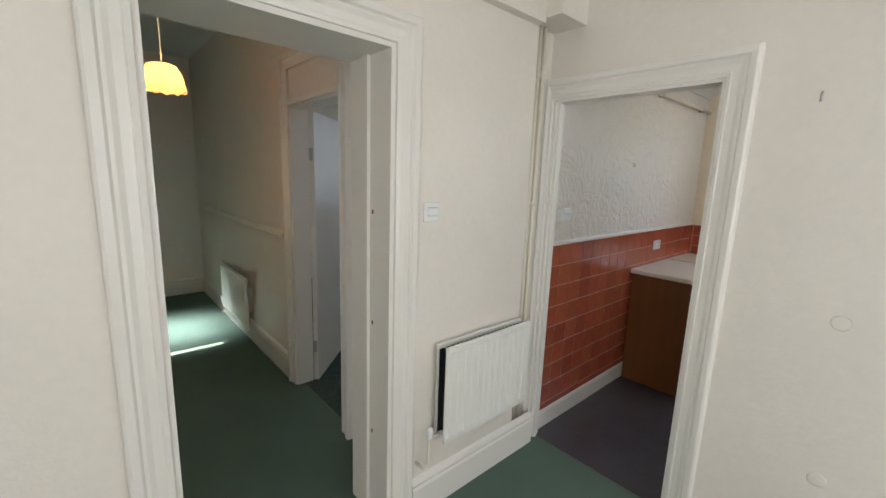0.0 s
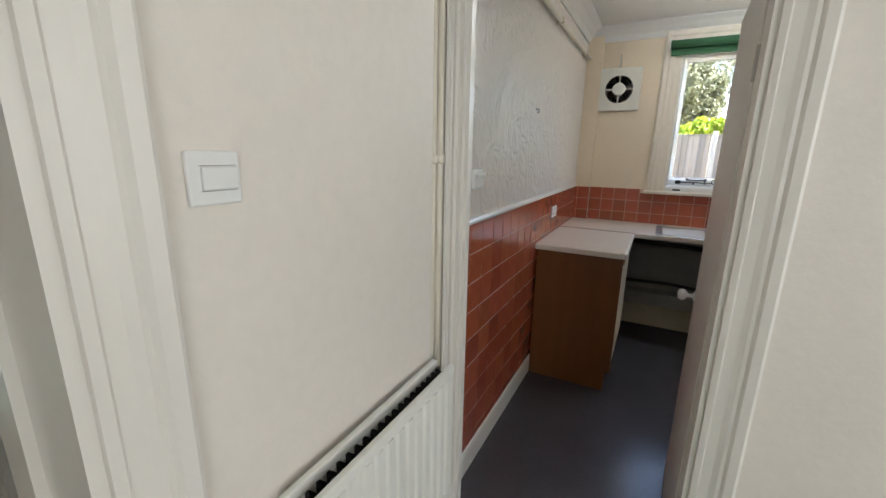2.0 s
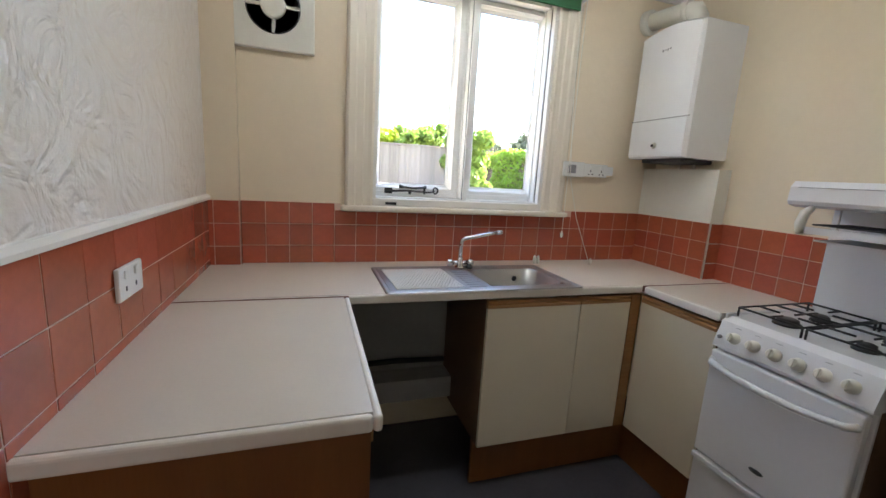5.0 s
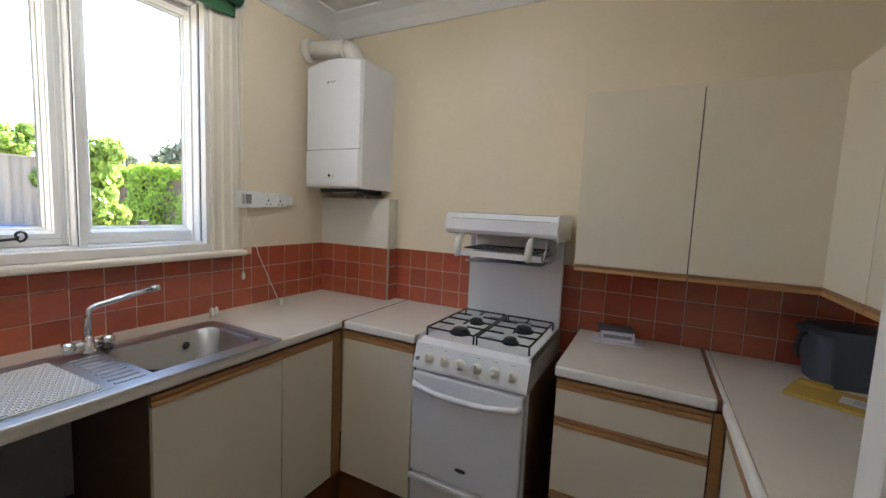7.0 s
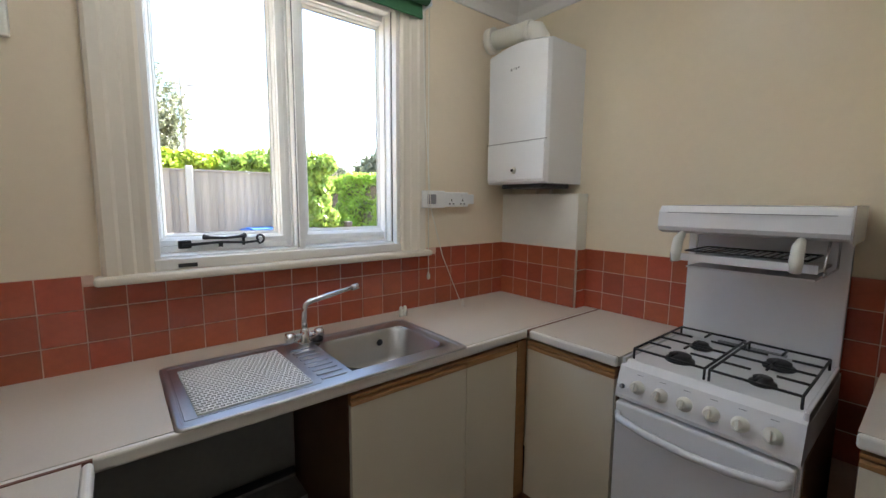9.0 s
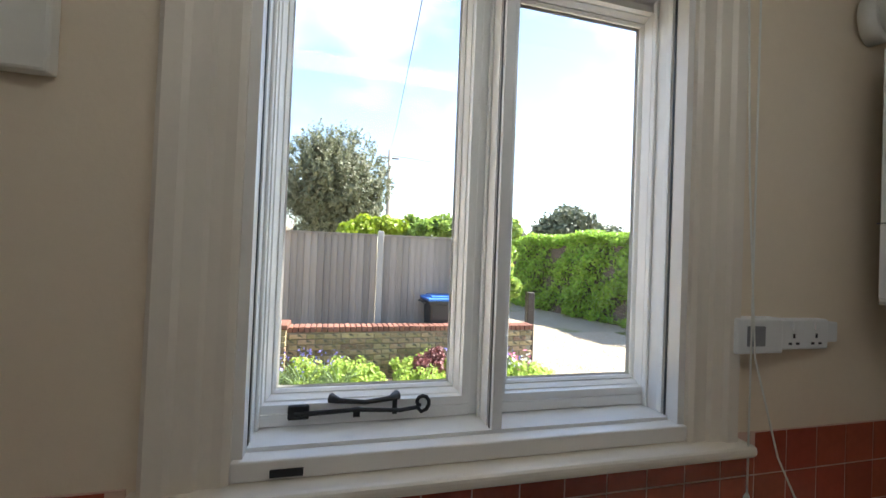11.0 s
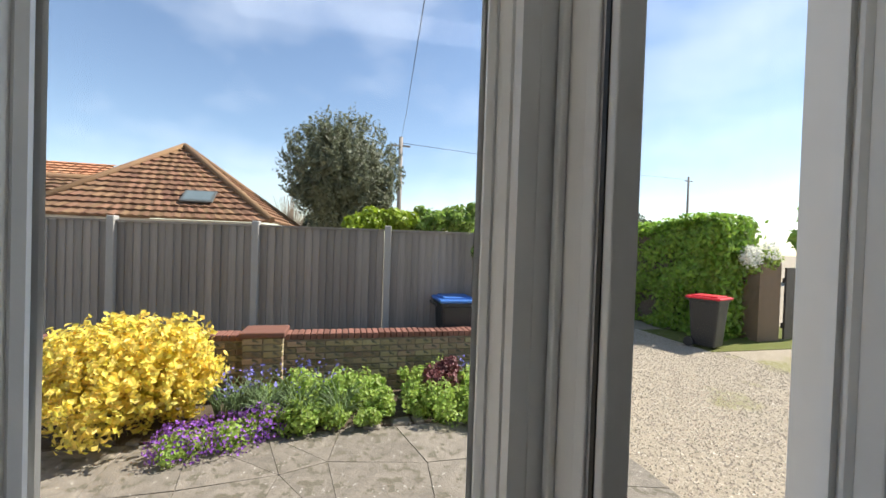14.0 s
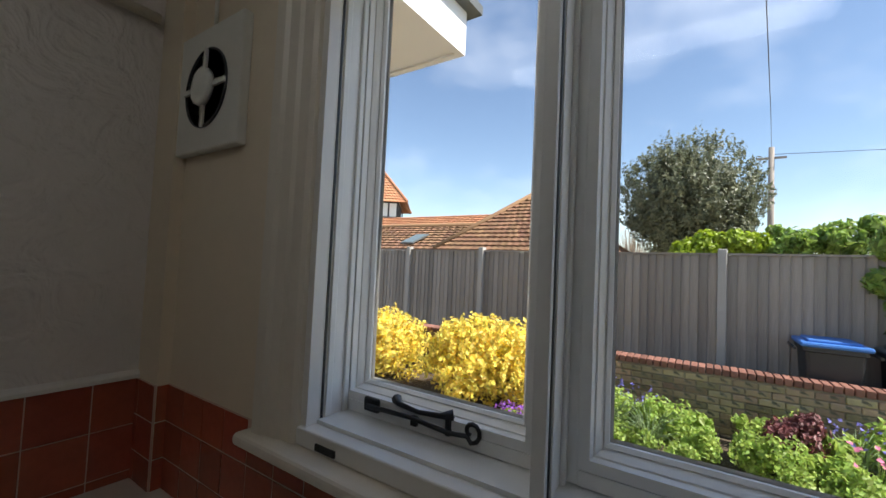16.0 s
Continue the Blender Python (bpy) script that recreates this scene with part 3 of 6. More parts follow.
# ---- side room door, open inwards ----
door2 = tagged(thing("door_2", "half open white painted side room door", "door", (PX + 0.125, SY1 - 0.02, 0), 45), kind="structure")
part("leaf", Shape().box(0.0, -0.04, 0.008, 0.72, 0.0, SZ - 0.02, bevel=0.003), M_DOORPAINT, door2)
part("door_knob", Shape().lathe([(0.022, 0.0), (0.010, -0.01), (0.009, -0.03), (0.024, -0.045), (0.02, -0.06), (0.005, -0.066)], (0.66, -0.04, 0.95), "y"), M_CHROME, door2)
for zz in (0.25, 1.75):
    part("hinge", box(-0.012, -0.03, zz, 0.004, -0.004, zz + 0.09), M_STEEL, door2)

# ---- cabinets ----


def rail(y0, y1, z, x=0.0):
    """A wooden finger rail along a door's top, facing -x, in local space."""
    return Shape().extrude([(0, 0), (0.022, 0.0), (0.022, 0.012), (0.012, 0.018), (0.020, 0.026), (0.020, 0.036), (0, 0.036)], (x, y0, z), (x, y1, z), (-1, 0, 0))


def base_unit(name, label, at, turn, width, doors=(), drawers=(), depth=0.56, filler=()):
    """A base cabinet that faces local -x, its front at x = 0 and running from y = 0 to y = width."""
    u = thing(name, label, "cabinet", at, turn, "fitted base units")
    part("side_panel", box(0.0, 0, 0.15, depth, 0.016, TOP - 0.045), M_CARCASS, u)
    part("side_panel", box(0.0, width - 0.016, 0.15, depth, width, TOP - 0.045), M_CARCASS, u)
    part("bottom_panel", box(0.0, 0.016, 0.15, depth, width - 0.016, 0.166), M_CARCASS, u)
    part("back_panel", box(depth - 0.01, 0.016, 0.166, depth, width - 0.016, TOP - 0.045), M_CARCASS, u)
    part("plinth", box(0.035, 0, KF, 0.055, width, 0.15), M_PANEL, u)
    for y0, y1 in doors:
        d = part("door", Shape().box(-0.02, y0 + 0.002, 0.145, -0.002, y1 - 0.002, TOP - 0.085, bevel=0.0015), M_CABDOOR, u)
        part("handle_rail", rail(y0 + 0.002, y1 - 0.002, TOP - 0.084), M_OAKX, d, "oak finger rail")
    for z0, z1 in drawers:
        d = part("drawer", Shape().box(-0.02, 0.002, z0, -0.002, width - 0.002, z1 - 0.038, bevel=0.0015), M_CABDOOR, u)
        part("handle_rail", rail(0.002, width - 0.002, z1 - 0.037), M_OAKX, d, "oak finger rail")
    for y0, y1 in filler:
        part("filler_post", box(-0.02, y0, 0.145, 0.02, y1, TOP - 0.045), M_OAK, u)
    return u


sink_unit = base_unit("base_cabinet", "cream sink base cabinet with oak finger rails", (4.30, -0.305, 0), 0, 0.795, doors=((0.0, 0.30), (0.30, 0.795)), filler=((-0.06, -0.002),))
part("corner_plinth", box(0.035, -0.135, KF, 0.055, 0.0, 0.15).box(-0.024, -0.135, KF, 0.035, -0.115, 0.15), M_PANEL, sink_unit)
base_unit("base_cabinet", "narrow cream base cabinet beside the white cooker", (3.866, -0.385, 0), 270, 0.41, doors=((0.0, 0.41),))
base_unit("drawer_cabinet", "cream drawer unit with oak rails beside the cooker", (2.742, -0.385, 0), 270, 0.495, drawers=((0.155, 0.44), (0.44, 0.735), (0.735, TOP - 0.045)), filler=((-0.034, -0.002),))
u = thing("base_cabinet", "cream base cabinet with oak rail along the wall", "cabinet", (2.69, -0.36, 0), 0, "fitted base units")
part("body", box(-0.58, 0, 0.15, 0.0, 0.93, TOP - 0.045), M_CARCASS, u)
part("plinth", box(-0.05, 0, KF, -0.03, 0.93, 0.15), M_PANEL, u)
for y0, y1 in ((0.03, 0.48), (0.48, 0.93)):
    d = part("door", Shape().box(0.002, y0 + 0.002, 0.145, 0.02, y1 - 0.002, TOP - 0.085, bevel=0.0015), M_CABDOOR, u)
    part("handle_rail", Shape().extrude([(0, 0), (0.022, 0.0), (0.022, 0.012), (0.012, 0.018), (0.020, 0.026), (0.020, 0.036), (0, 0.036)], (0, y0, TOP - 0.084), (0, y1, TOP - 0.084), (1, 0, 0)), M_OAKX, d)

# peninsula unit along the north wall with its wooden end panel
u = thing("base_cabinet", "base cabinet with an orange wood end panel", "cabinet", (3.47, 1.12, 0), 0, "fitted base units")
part("end_panel", Shape().box(0, 0.035, KF, 0.018, YN - 1.12 - 0.02, TOP - 0.04).box(0, 0, 0.055, 0.018, 0.035, TOP - 0.04), M_PANEL, u, "orange wood veneer end panel")
part("body", box(0.018, 0.02, 0.15, 0.78, 0.036, TOP - 0.045), M_CARCASS, u)
part("back_panel", box(0.018, YN - 1.12 - 0.03, 0.15, 0.78, YN - 1.12 - 0.02, TOP - 0.045), M_CARCASS, u)
part("door", Shape().box(0.02, -0.002, 0.145, 0.72, 0.016, TOP - 0.085, bevel=0.0015), M_CABDOOR, u)
part("handle_rail", Shape().box(0.02, -0.008, TOP - 0.084, 0.72, 0.016, TOP - 0.048), M_OAKX, u)

# worktops
def worktop(name, label, x0, y0, x1, y1, edges):
    t = thing(name, label, "worktop", (0, 0, 0), 0, "fitted worktops")
    part("top", box(x0, y0, TOP - 0.036, x1, y1, TOP), M_WORKTOP, t)
    for e in edges:
        part("front_edge", Shape().box(*e[:2], TOP - 0.038, *e[2:], TOP + 0.001, bevel=0.009, seg=3), M_EDGE, t, "rounded cream front edge")
    return t


w = thing("worktop", "long cream laminate worktop under the window", "worktop", (0, 0, 0), 0, "fitted worktops")
s = Shape()
s.box(4.295, YS, TOP - 0.036, 4.315, YN, TOP).box(4.315, YS, TOP - 0.038, 4.72, 0.04, TOP).box(4.315, 0.93, TOP - 0.038, 4.72, YN, TOP).box(4.72, YS, TOP - 0.038, XE, YN, TOP)
part("top", s, M_WORKTOP, w)
part("front_edge", Shape().box(4.275, YS, TOP - 0.038, 4.295, YN, TOP + 0.001, bevel=0.009, seg=3), M_EDGE, w, "rounded cream front edge")
worktop("worktop", "cream laminate worktop beside the doorway", 3.47, 1.118, 4.266, YN, ((3.45, 1.098, 4.266, 1.118), (3.45, 1.118, 3.47, YN)))
worktop("worktop", "short cream laminate worktop beside the cooker", 3.862, YS, 4.266, -0.38, ((3.862, -0.38, 4.266, -0.36),))
worktop("worktop", "cream laminate worktop over the drawers", 2.735, YS, 3.245, -0.38, ((2.735, -0.38, 3.245, -0.36),))
worktop("worktop", "cream laminate worktop along the wall", XW, YS, 2.702, 0.58, ((2.702, -0.36, 2.722, 0.58), (2.702, YS, 2.722, -0.36)))
for a in ((4.266, 1.10, 4.275, YN), (4.266, YS, 4.275, -0.36), (2.722, YS, 2.735, -0.36)):
    tagged(part("joint_strip", box(a[0], a[1], TOP - 0.03, a[2], a[3], TOP + 0.002), M_STRIP), "brown worktop joint strip", "trim", "worktop joint strips")

# void under the worktop: pipes and white board
v = thing("plumbing_panel", "white board greyed for shade, with grey waste pipes behind", "plumbing", (0, 0, 0))
# board and ledge are coloured grey for the shade under the worktop
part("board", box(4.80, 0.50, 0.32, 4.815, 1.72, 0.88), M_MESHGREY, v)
part("waste_pipe", Shape().tube([(4.72, 0.5, 0.76), (4.72, 0.72, 0.77), (4.72, 1.25, 0.79)], 0.022, 10), M_DARKPL, v)
part("valve", Shape().tube([(4.70, 0.83, 0.82), (4.70, 0.92, 0.82)], 0.03, 10), M_DARKPL, v)
part("hose", Shape().tube([(4.76, 0.52, 0.38), (4.70, 0.8, 0.42), (4.72, 1.2, 0.40)], 0.016, 10), M_DARKPL, v)
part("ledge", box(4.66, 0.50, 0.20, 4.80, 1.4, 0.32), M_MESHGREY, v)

# wall cabinets
for nm, lab, at, turn, wd, ds in (
        ("wall_cabinet", "cream wall cabinet with oak rail over the drawers", (2.445, -0.635, 1.275), 270, 0.80, ((0.0, 0.39), (0.39, 0.80))),):
    u = thing(nm, lab, "cabinet", at, turn, "wall cabinets")
    part("body", box(0.0, 0, 0.0, 0.312, wd, 0.70), M_CABDOOR, u)
    # dark sheet behind the doors, added to give their gaps a shade line
    part("edge_lipping", box(-0.0015, 0.004, 0.004, 0.0, wd - 0.004, 0.696), M_CARCASS, u)
    for y0, y1 in ds:
        d = part("door", Shape().box(-0.02, y0 + 0.002, 0.012, -0.002, y1 - 0.002, 0.705, bevel=0.0015), M_CABDOOR, u)
        part("handle_rail", Shape().extrude([(0, 0), (0.026, 0), (0.020, 0.012), (0.026, 0.024), (0, 0.026)], (0, y0 + 0.002, -0.014), (0, y1 - 0.002, -0.014), (-1, 0, 0)), M_OAKX, d)
u = thing("wall_cabinet", "cream wall cabinet with oak rail on the side wall", "cabinet", (2.43, -0.655, 1.275), 0, "wall cabinets")
part("body", box(XW - 2.43, -0.29, 0, 0.0, 0.70, 0.70), M_CABDOOR, u)
# same added dark sheet, for the shade between these doors
part("edge_lipping", box(0.0, 0.004, 0.004, 0.0015, 0.696, 0.696), M_CARCASS, u)
for y0, y1 in ((0.0, 0.345), (0.345, 0.70)):
    d = part("door", Shape().box(0.002, y0 + 0.002, 0.012, 0.02, y1 - 0.002, 0.705, bevel=0.0015), M_CABDOOR, u)
    part("handle_rail", Shape().extrude([(0, 0), (0.026, 0), (0.020, 0.012), (0.026, 0.024), (0, 0.026)], (0, y0 + 0.002, -0.014), (0, y1 - 0.002, -0.014), (1, 0, 0)), M_OAKX, d)

# ---- sink and tap ----
sk = thing("sink", "stainless steel inset sink with drainer", "sink", (4.27, -0.005, TOP))
SW, SL = 0.475, 0.955
bx0, bx1, by0, by1, bd = 0.075, 0.40, 0.055, 0.455, 0.15


def round_rect(x0, y0, x1, y1, r, z, n=6):
    pts = []
    for cx, cy, a0 in ((x1 - r, y1 - r, 0), (x0 + r, y1 - r, 90), (x0 + r, y0 + r, 180), (x1 - r, y0 + r, 270)):
        for k in range(n + 1):
            a = radians(a0 + 90 * k / n)
            pts.append((cx + r * math.cos(a), cy + r * math.sin(a), z))
    return pts


s = Shape()
rings = [round_rect(0.0, 0.0, SW, SL, 0.02, 0.001), round_rect(0.002, 0.002, SW - 0.002, SL - 0.002, 0.02, 0.007), round_rect(0.012, 0.012, SW - 0.012, SL - 0.012, 0.018, 0.007), round_rect(0.02, 0.02, SW - 0.02, SL - 0.02, 0.016, 0.003)]
vs = [[s.bm.verts.new(p) for p in ring] for ring in rings]
for a, b in zip(vs, vs[1:]):
    for k in range(len(a)):
        s.bm.faces.new((a[k], a[(k + 1) % len(a)], b[(k + 1) % len(b)], b[k]))
part("rim", s, M_STEEL, sk, smooth=True)
s = Shape()
outer = [s.bm.verts.new(p) for p in ((0.018, 0.018, 0.003), (SW - 0.018, 0.018, 0.003), (SW - 0.018, SL - 0.018, 0.003), (0.018, SL - 0.018, 0.003))]
inner = [s.bm.verts.new(p) for p in ((bx0, by0, 0.003), (bx1, by0, 0.003), (bx1, by1, 0.003), (bx0, by1, 0.003))]
for k in range(4):
    s.bm.faces.new((outer[k], outer[(k + 1) % 4], inner[(k + 1) % 4], inner[k]))
part("deck", s, M_STEEL, sk)
s = Shape()
rings = [round_rect(bx0 - 0.004, by0 - 0.004, bx1 + 0.004, by1 + 0.004, 0.07, 0.0035), round_rect(bx0 + 0.006, by0 + 0.006, bx1 - 0.006, by1 - 0.006, 0.07, -0.004),
         round_rect(bx0 + 0.014, by0 + 0.014, bx1 - 0.014, by1 - 0.014, 0.07, -bd + 0.03), round_rect(bx0 + 0.04, by0 + 0.04, bx1 - 0.04, by1 - 0.04, 0.06, -bd)]
vs = [[s.bm.verts.new(p) for p in ring] for ring in rings]
for a, b in zip(vs, vs[1:]):
    for k in range(len(a)):
        s.bm.faces.new((a[k], a[(k + 1) % len(a)], b[(k + 1) % len(b)], b[k]))
s.bm.faces.new(vs[-1])
part("bowl", s, M_STEEL, sk, smooth=True)
part("waste", Shape().lathe([(0.04, 0.001), (0.04, 0.004), (0.03, 0.002), (0.005, 0.001)], (0.235, 0.25, -bd)), M_CHROME, sk)
part("overflow", Shape().lathe([(0.015, 0), (0.013, -0.004), (0.004, -0.006)], (bx1 - 0.012, 0.17, -0.05), "x", 14), M_DARKPL, sk)
part("plug", Shape().lathe([(0.02, 0), (0.022, 0.01), (0.008, 0.014), (0.006, 0.02)], (0.428, 0.43, 0.004)), M_DARKPL, sk, "black rubber plug")
part("drainer_tray", Shape().box(0.05, 0.57, 0.002, 0.43, 0.93, 0.0045, bevel=0.001), M_STEEL, sk)
for i in range(9):
    part("drain_rib", Shape().box(0.07 + i * 0.037, 0.475, 0.002, 0.083 + i * 0.037, 0.56, 0.0065, bevel=0.003), M_STEEL, sk)

mat_thing = thing("drainer_mat", "white plastic lattice mat on the steel drainer", "mat", (4.27 + 0.235, 0.745, TOP + 0.005), 1.5)
s = Shape()
ROWS, COLS, PITCH = 22, 20, 0.0155
for i in range(ROWS + 1):
    x = (i - ROWS / 2) * PITCH
    s.box(x - 0.0024, -COLS * PITCH / 2, 0, x + 0.0024, COLS * PITCH / 2, 0.004)
    for j in range(COLS + 1 if i < ROWS else 0):
        y = (j - COLS / 2) * PITCH + (0.0 if i % 2 else PITCH / 2)
        if y < COLS * PITCH / 2:
            s.box(x + 0.0024, y - 0.0022, 0.0003, x + PITCH - 0.0024, y + 0.0022, 0.0037)
part("lattice", s, M_PLASTIC, mat_thing)

tap = thing("mixer_tap", "chrome kitchen mixer tap with angled spout", "tap", (4.705, 0.475, TOP + 0.004))
s = Shape().lathe([(0.028, 0), (0.028, 0.008), (0.018, 0.014), (0.018, 0.045), (0.014, 0.055), (0.011, 0.06)], (0, 0, 0))
part("base", s, M_CHROME, tap)
part("spout", Shape().tube([(0, 0, 0.05), (0, 0, 0.13), (0, -0.006, 0.152), (0, -0.025, 0.163), (0, -0.10, 0.176), (0, -0.21, 0.196)], [0.011, 0.011, 0.011, 0.011, 0.011, 0.010], 14), M_CHROME, tap)
part("spout_tip", Shape().tube([(0, -0.205, 0.195), (0, -0.235, 0.198)], 0.013, 14), M_CHROME, tap)
for sgn in (1, -1):
    arm = part("valve_arm", Shape().tube([(0, 0, 0.03), (0, sgn * 0.04, 0.03)], 0.012, 12), M_CHROME, tap)
    part("tap_handle", Shape().tube([(0, sgn * 0.04, 0.03), (0, sgn * 0.048, 0.03), (0, sgn * 0.07, 0.03), (0, sgn * 0.075, 0.03)], [0.014, 0.02, 0.022, 0.014], 8), M_CHROME, arm)
pegs = thing("sink_plug_stand", "small cream plastic two-prong clip on the worktop", "clip", (4.80, -0.05, TOP))
for yy in (-0.012, 0.012):
    part("prong", Shape().lathe([(0.010, 0), (0.011, 0.02), (0.008, 0.045), (0.003, 0.05)], (0, yy, 0), seg=12), M_OFFWHITE, pegs)

# ---- cooker ----
ck = thing("gas_cooker", "white freestanding gas cooker with eye-level grill", "cooker", (3.335, YS + 0.03, 0))
CW, CD = 0.51, 0.58       # width along x, depth along +y
part("body", Shape().box(0, 0.0, KF, CW, CD - 0.02, 0.90, bevel=0.004), M_WHITE, ck)
part("side_panel", box(-0.003, 0.02, KF + 0.02, -0.001, CD - 0.03, 0.80), M_CARCASS, ck)
s = Shape()
prof = [(CD - 0.02, 0.795), (CD + 0.012, 0.80), (CD + 0.012, 0.812), (CD - 0.02, 0.905), (CD - 0.05, 0.925), (0.06, 0.925), (0.06, 0.90), (CD - 0.05, 0.90)]
s.extrude([(a, b) for a, b in prof], (0, 0, 0), (CW, 0, 0), (0, 1, 0))
part("control_panel", s, M_WHITE, ck)
s = Shape()
for xx in (0.0, CW - 0.012):
    part("hob_rim", Shape().box(xx, 0.05, 0.90, xx + 0.012, CD - 0.03, 0.935, bevel=0.004), M_WHITE, ck)
for i in range(6):
    k = part("knob", Shape().lathe([(0.023, 0.0), (0.023, 0.006), (0.017, 0.010), (0.016, 0.030), (0.012, 0.034)], (0, 0, 0), seg=18), M_OFFWHITE, ck)
    k.matrix_local = pose(0.065 + i * 0.074, CD + 0.0, 0.853, -72, 0, 0)
    part("grip", box(-0.004, -0.016, 0.03, 0.004, 0.016, 0.040, bevel=0.002), M_OFFWHITE, k)
    part("dial_mark", box(-0.010, -0.0008, 0, 0.010, 0.0008, 0.003), M_PRINT, ck).matrix_local = pose(0.065 + i * 0.074, CD - 0.013, 0.893, -72, 0, 0)
part("ignition_button", Shape().lathe([(0.008, 0), (0.008, 0.01), (0.004, 0.012)], (0.485, CD + 0.008, 0.845), "y", 12), M_PRINT, ck)
dr = part("oven_door", Shape().box(0.008, CD - 0.018, 0.335, CW - 0.008, CD + 0.022, 0.788, bevel=0.008), M_WHITE, ck)
part("oven_handle", Shape().tube([(0.02, CD + 0.02, 0.745), (0.035, CD + 0.048, 0.742), (0.14, CD + 0.06, 0.730), (0.255, CD + 0.062, 0.726), (0.37, CD + 0.06, 0.730), (CW - 0.035, CD + 0.048, 0.742), (CW - 0.02, CD + 0.02, 0.745)], 0.013, 10), M_WHITE, dr)
part("badge", Shape().lathe([(0.026, 0), (0.024, 0.003), (0.004, 0.004)], (0.255, 0, 0), "y", 20), M_DARKPL, dr).matrix_local = pose(0, CD + 0.022, 0.41, 0, 0, 0) @ Matrix.Diagonal((1, 1, 0.35, 1))
dr = part("lower_drawer", Shape().box(0.008, CD - 0.018, -0.02, CW - 0.008, CD + 0.015, 0.322, bevel=0.008), M_WHITE, ck)
part("lip", Shape().box(0.008, CD + 0.010, 0.300, CW - 0.008, CD + 0.030, 0.324, bevel=0.005), M_WHITE, dr)
for bx, by, br in ((0.135, 0.20, 0.035), (0.135, 0.40, 0.026), (0.375, 0.20, 0.026), (0.375, 0.40, 0.036)):
    b = part("burner", Shape().lathe([(br + 0.012, 0), (br + 0.01, 0.008), (br, 0.012), (br, 0.022), (br - 0.008, 0.026), (0.004, 0.026)], (bx, by, 0.925)), M_BLACK, ck)
for x0 in (0.022, 0.262):
    s = Shape()
    x1, y0, y1, z = x0 + 0.226, 0.09, 0.51, 0.962
    for a, b in (((x0, y0), (x1, y0)), ((x0, y1), (x1, y1)), ((x0, y0), (x0, y1)), ((x1, y0), (x1, y1)), ((x0, 0.30), (x1, 0.30))):
        s.tube([(*a, z), (*b, z)], 0.0042, 6)
    for cy in (0.20, 0.40):
        s.tube([(x0, cy, z), (x0 + 0.08, cy, z)], 0.0042, 6).tube([(x1, cy, z), (x1 - 0.08, cy, z)], 0.0042, 6)
        s.tube([((x0 + x1) / 2, cy + 0.10, z), ((x0 + x1) / 2, cy + 0.035, z)], 0.0042, 6).tube([((x0 + x1) / 2, cy - 0.10, z), ((x0 + x1) / 2, cy - 0.035, z)], 0.0042, 6)
    for a in ((x0, y0), (x1, y0), (x0, y1), (x1, y1)):
        s.tube([(*a, z), (*a, 0.924)], 0.0042, 6)
    part("pan_support", s, M_BLACK, ck)
part("splashback", Shape().box(0.005, 0.0, 0.90, CW - 0.005, 0.035, 1.46, bevel=0.004), M_WHITE, ck)
part("vent_slot", box(0.14, 0.05, 0.926, 0.36, 0.066, 0.932), M_PRINT, ck)
s = Shape()
s.extrude([(0.0, 1.37), (0.26, 1.375), (0.30, 1.385), (0.31, 1.40), (0.305, 1.455), (0.285, 1.478), (0.0, 1.482)], (-0.012, 0, 0), (CW + 0.012, 0, 0), (0, 1, 0))
gh = part("grill_hood", s, M_WHITE, ck)
part("trim_line", box(0.02, 0.307, 1.452, CW - 0.02, 0.309, 1.454), M_PRINT, gh)
part("end_cap", Shape().box(-0.016, 0.0, 1.368, -0.010, 0.30, 1.484), M_WHITE, gh)
part("grill_pan", Shape().box(0.05, 0.05, 1.275, CW - 0.06, 0.30, 1.285, bevel=0.003).box(0.05, 0.295, 1.275, CW - 0.06, 0.303, 1.302), M_WHITE, ck)
s = Shape()
for i in range(15):
    s.tube([(0.08 + i * 0.024, 0.06, 1.312), (0.08 + i * 0.024, 0.29, 1.312)], 0.0022, 6)
s.tube([(0.075, 0.06, 1.312), (0.425, 0.06, 1.312), (0.425, 0.29, 1.312), (0.075, 0.29, 1.312), (0.075, 0.06, 1.312)], 0.003, 6)
part("grill_rack", s, M_BLACK, ck)
for xx in (0.035, CW - 0.045):
    s = Shape().tube([(xx, 0.06, 1.38), (xx, 0.06, 1.27), (xx, 0.31, 1.27), (xx, 0.315, 1.30), (xx, 0.25, 1.38)], 0.0035, 6)
    part("wire_hanger", s, M_CHROME, ck)
for xx in (0.095, CW - 0.075):
    part("pan_handle", Shape().tube([(xx, 0.30, 1.375), (xx, 0.335, 1.355), (xx, 0.35, 1.315), (xx, 0.345, 1.278)], [0.012, 0.017, 0.018, 0.014], 10), M_OFFWHITE, ck)
part("crumb_tray", Shape().box(0.06, 0.036, 1.245, CW - 0.08, 0.26, 1.252, bevel=0.002), M_WHITE, ck)

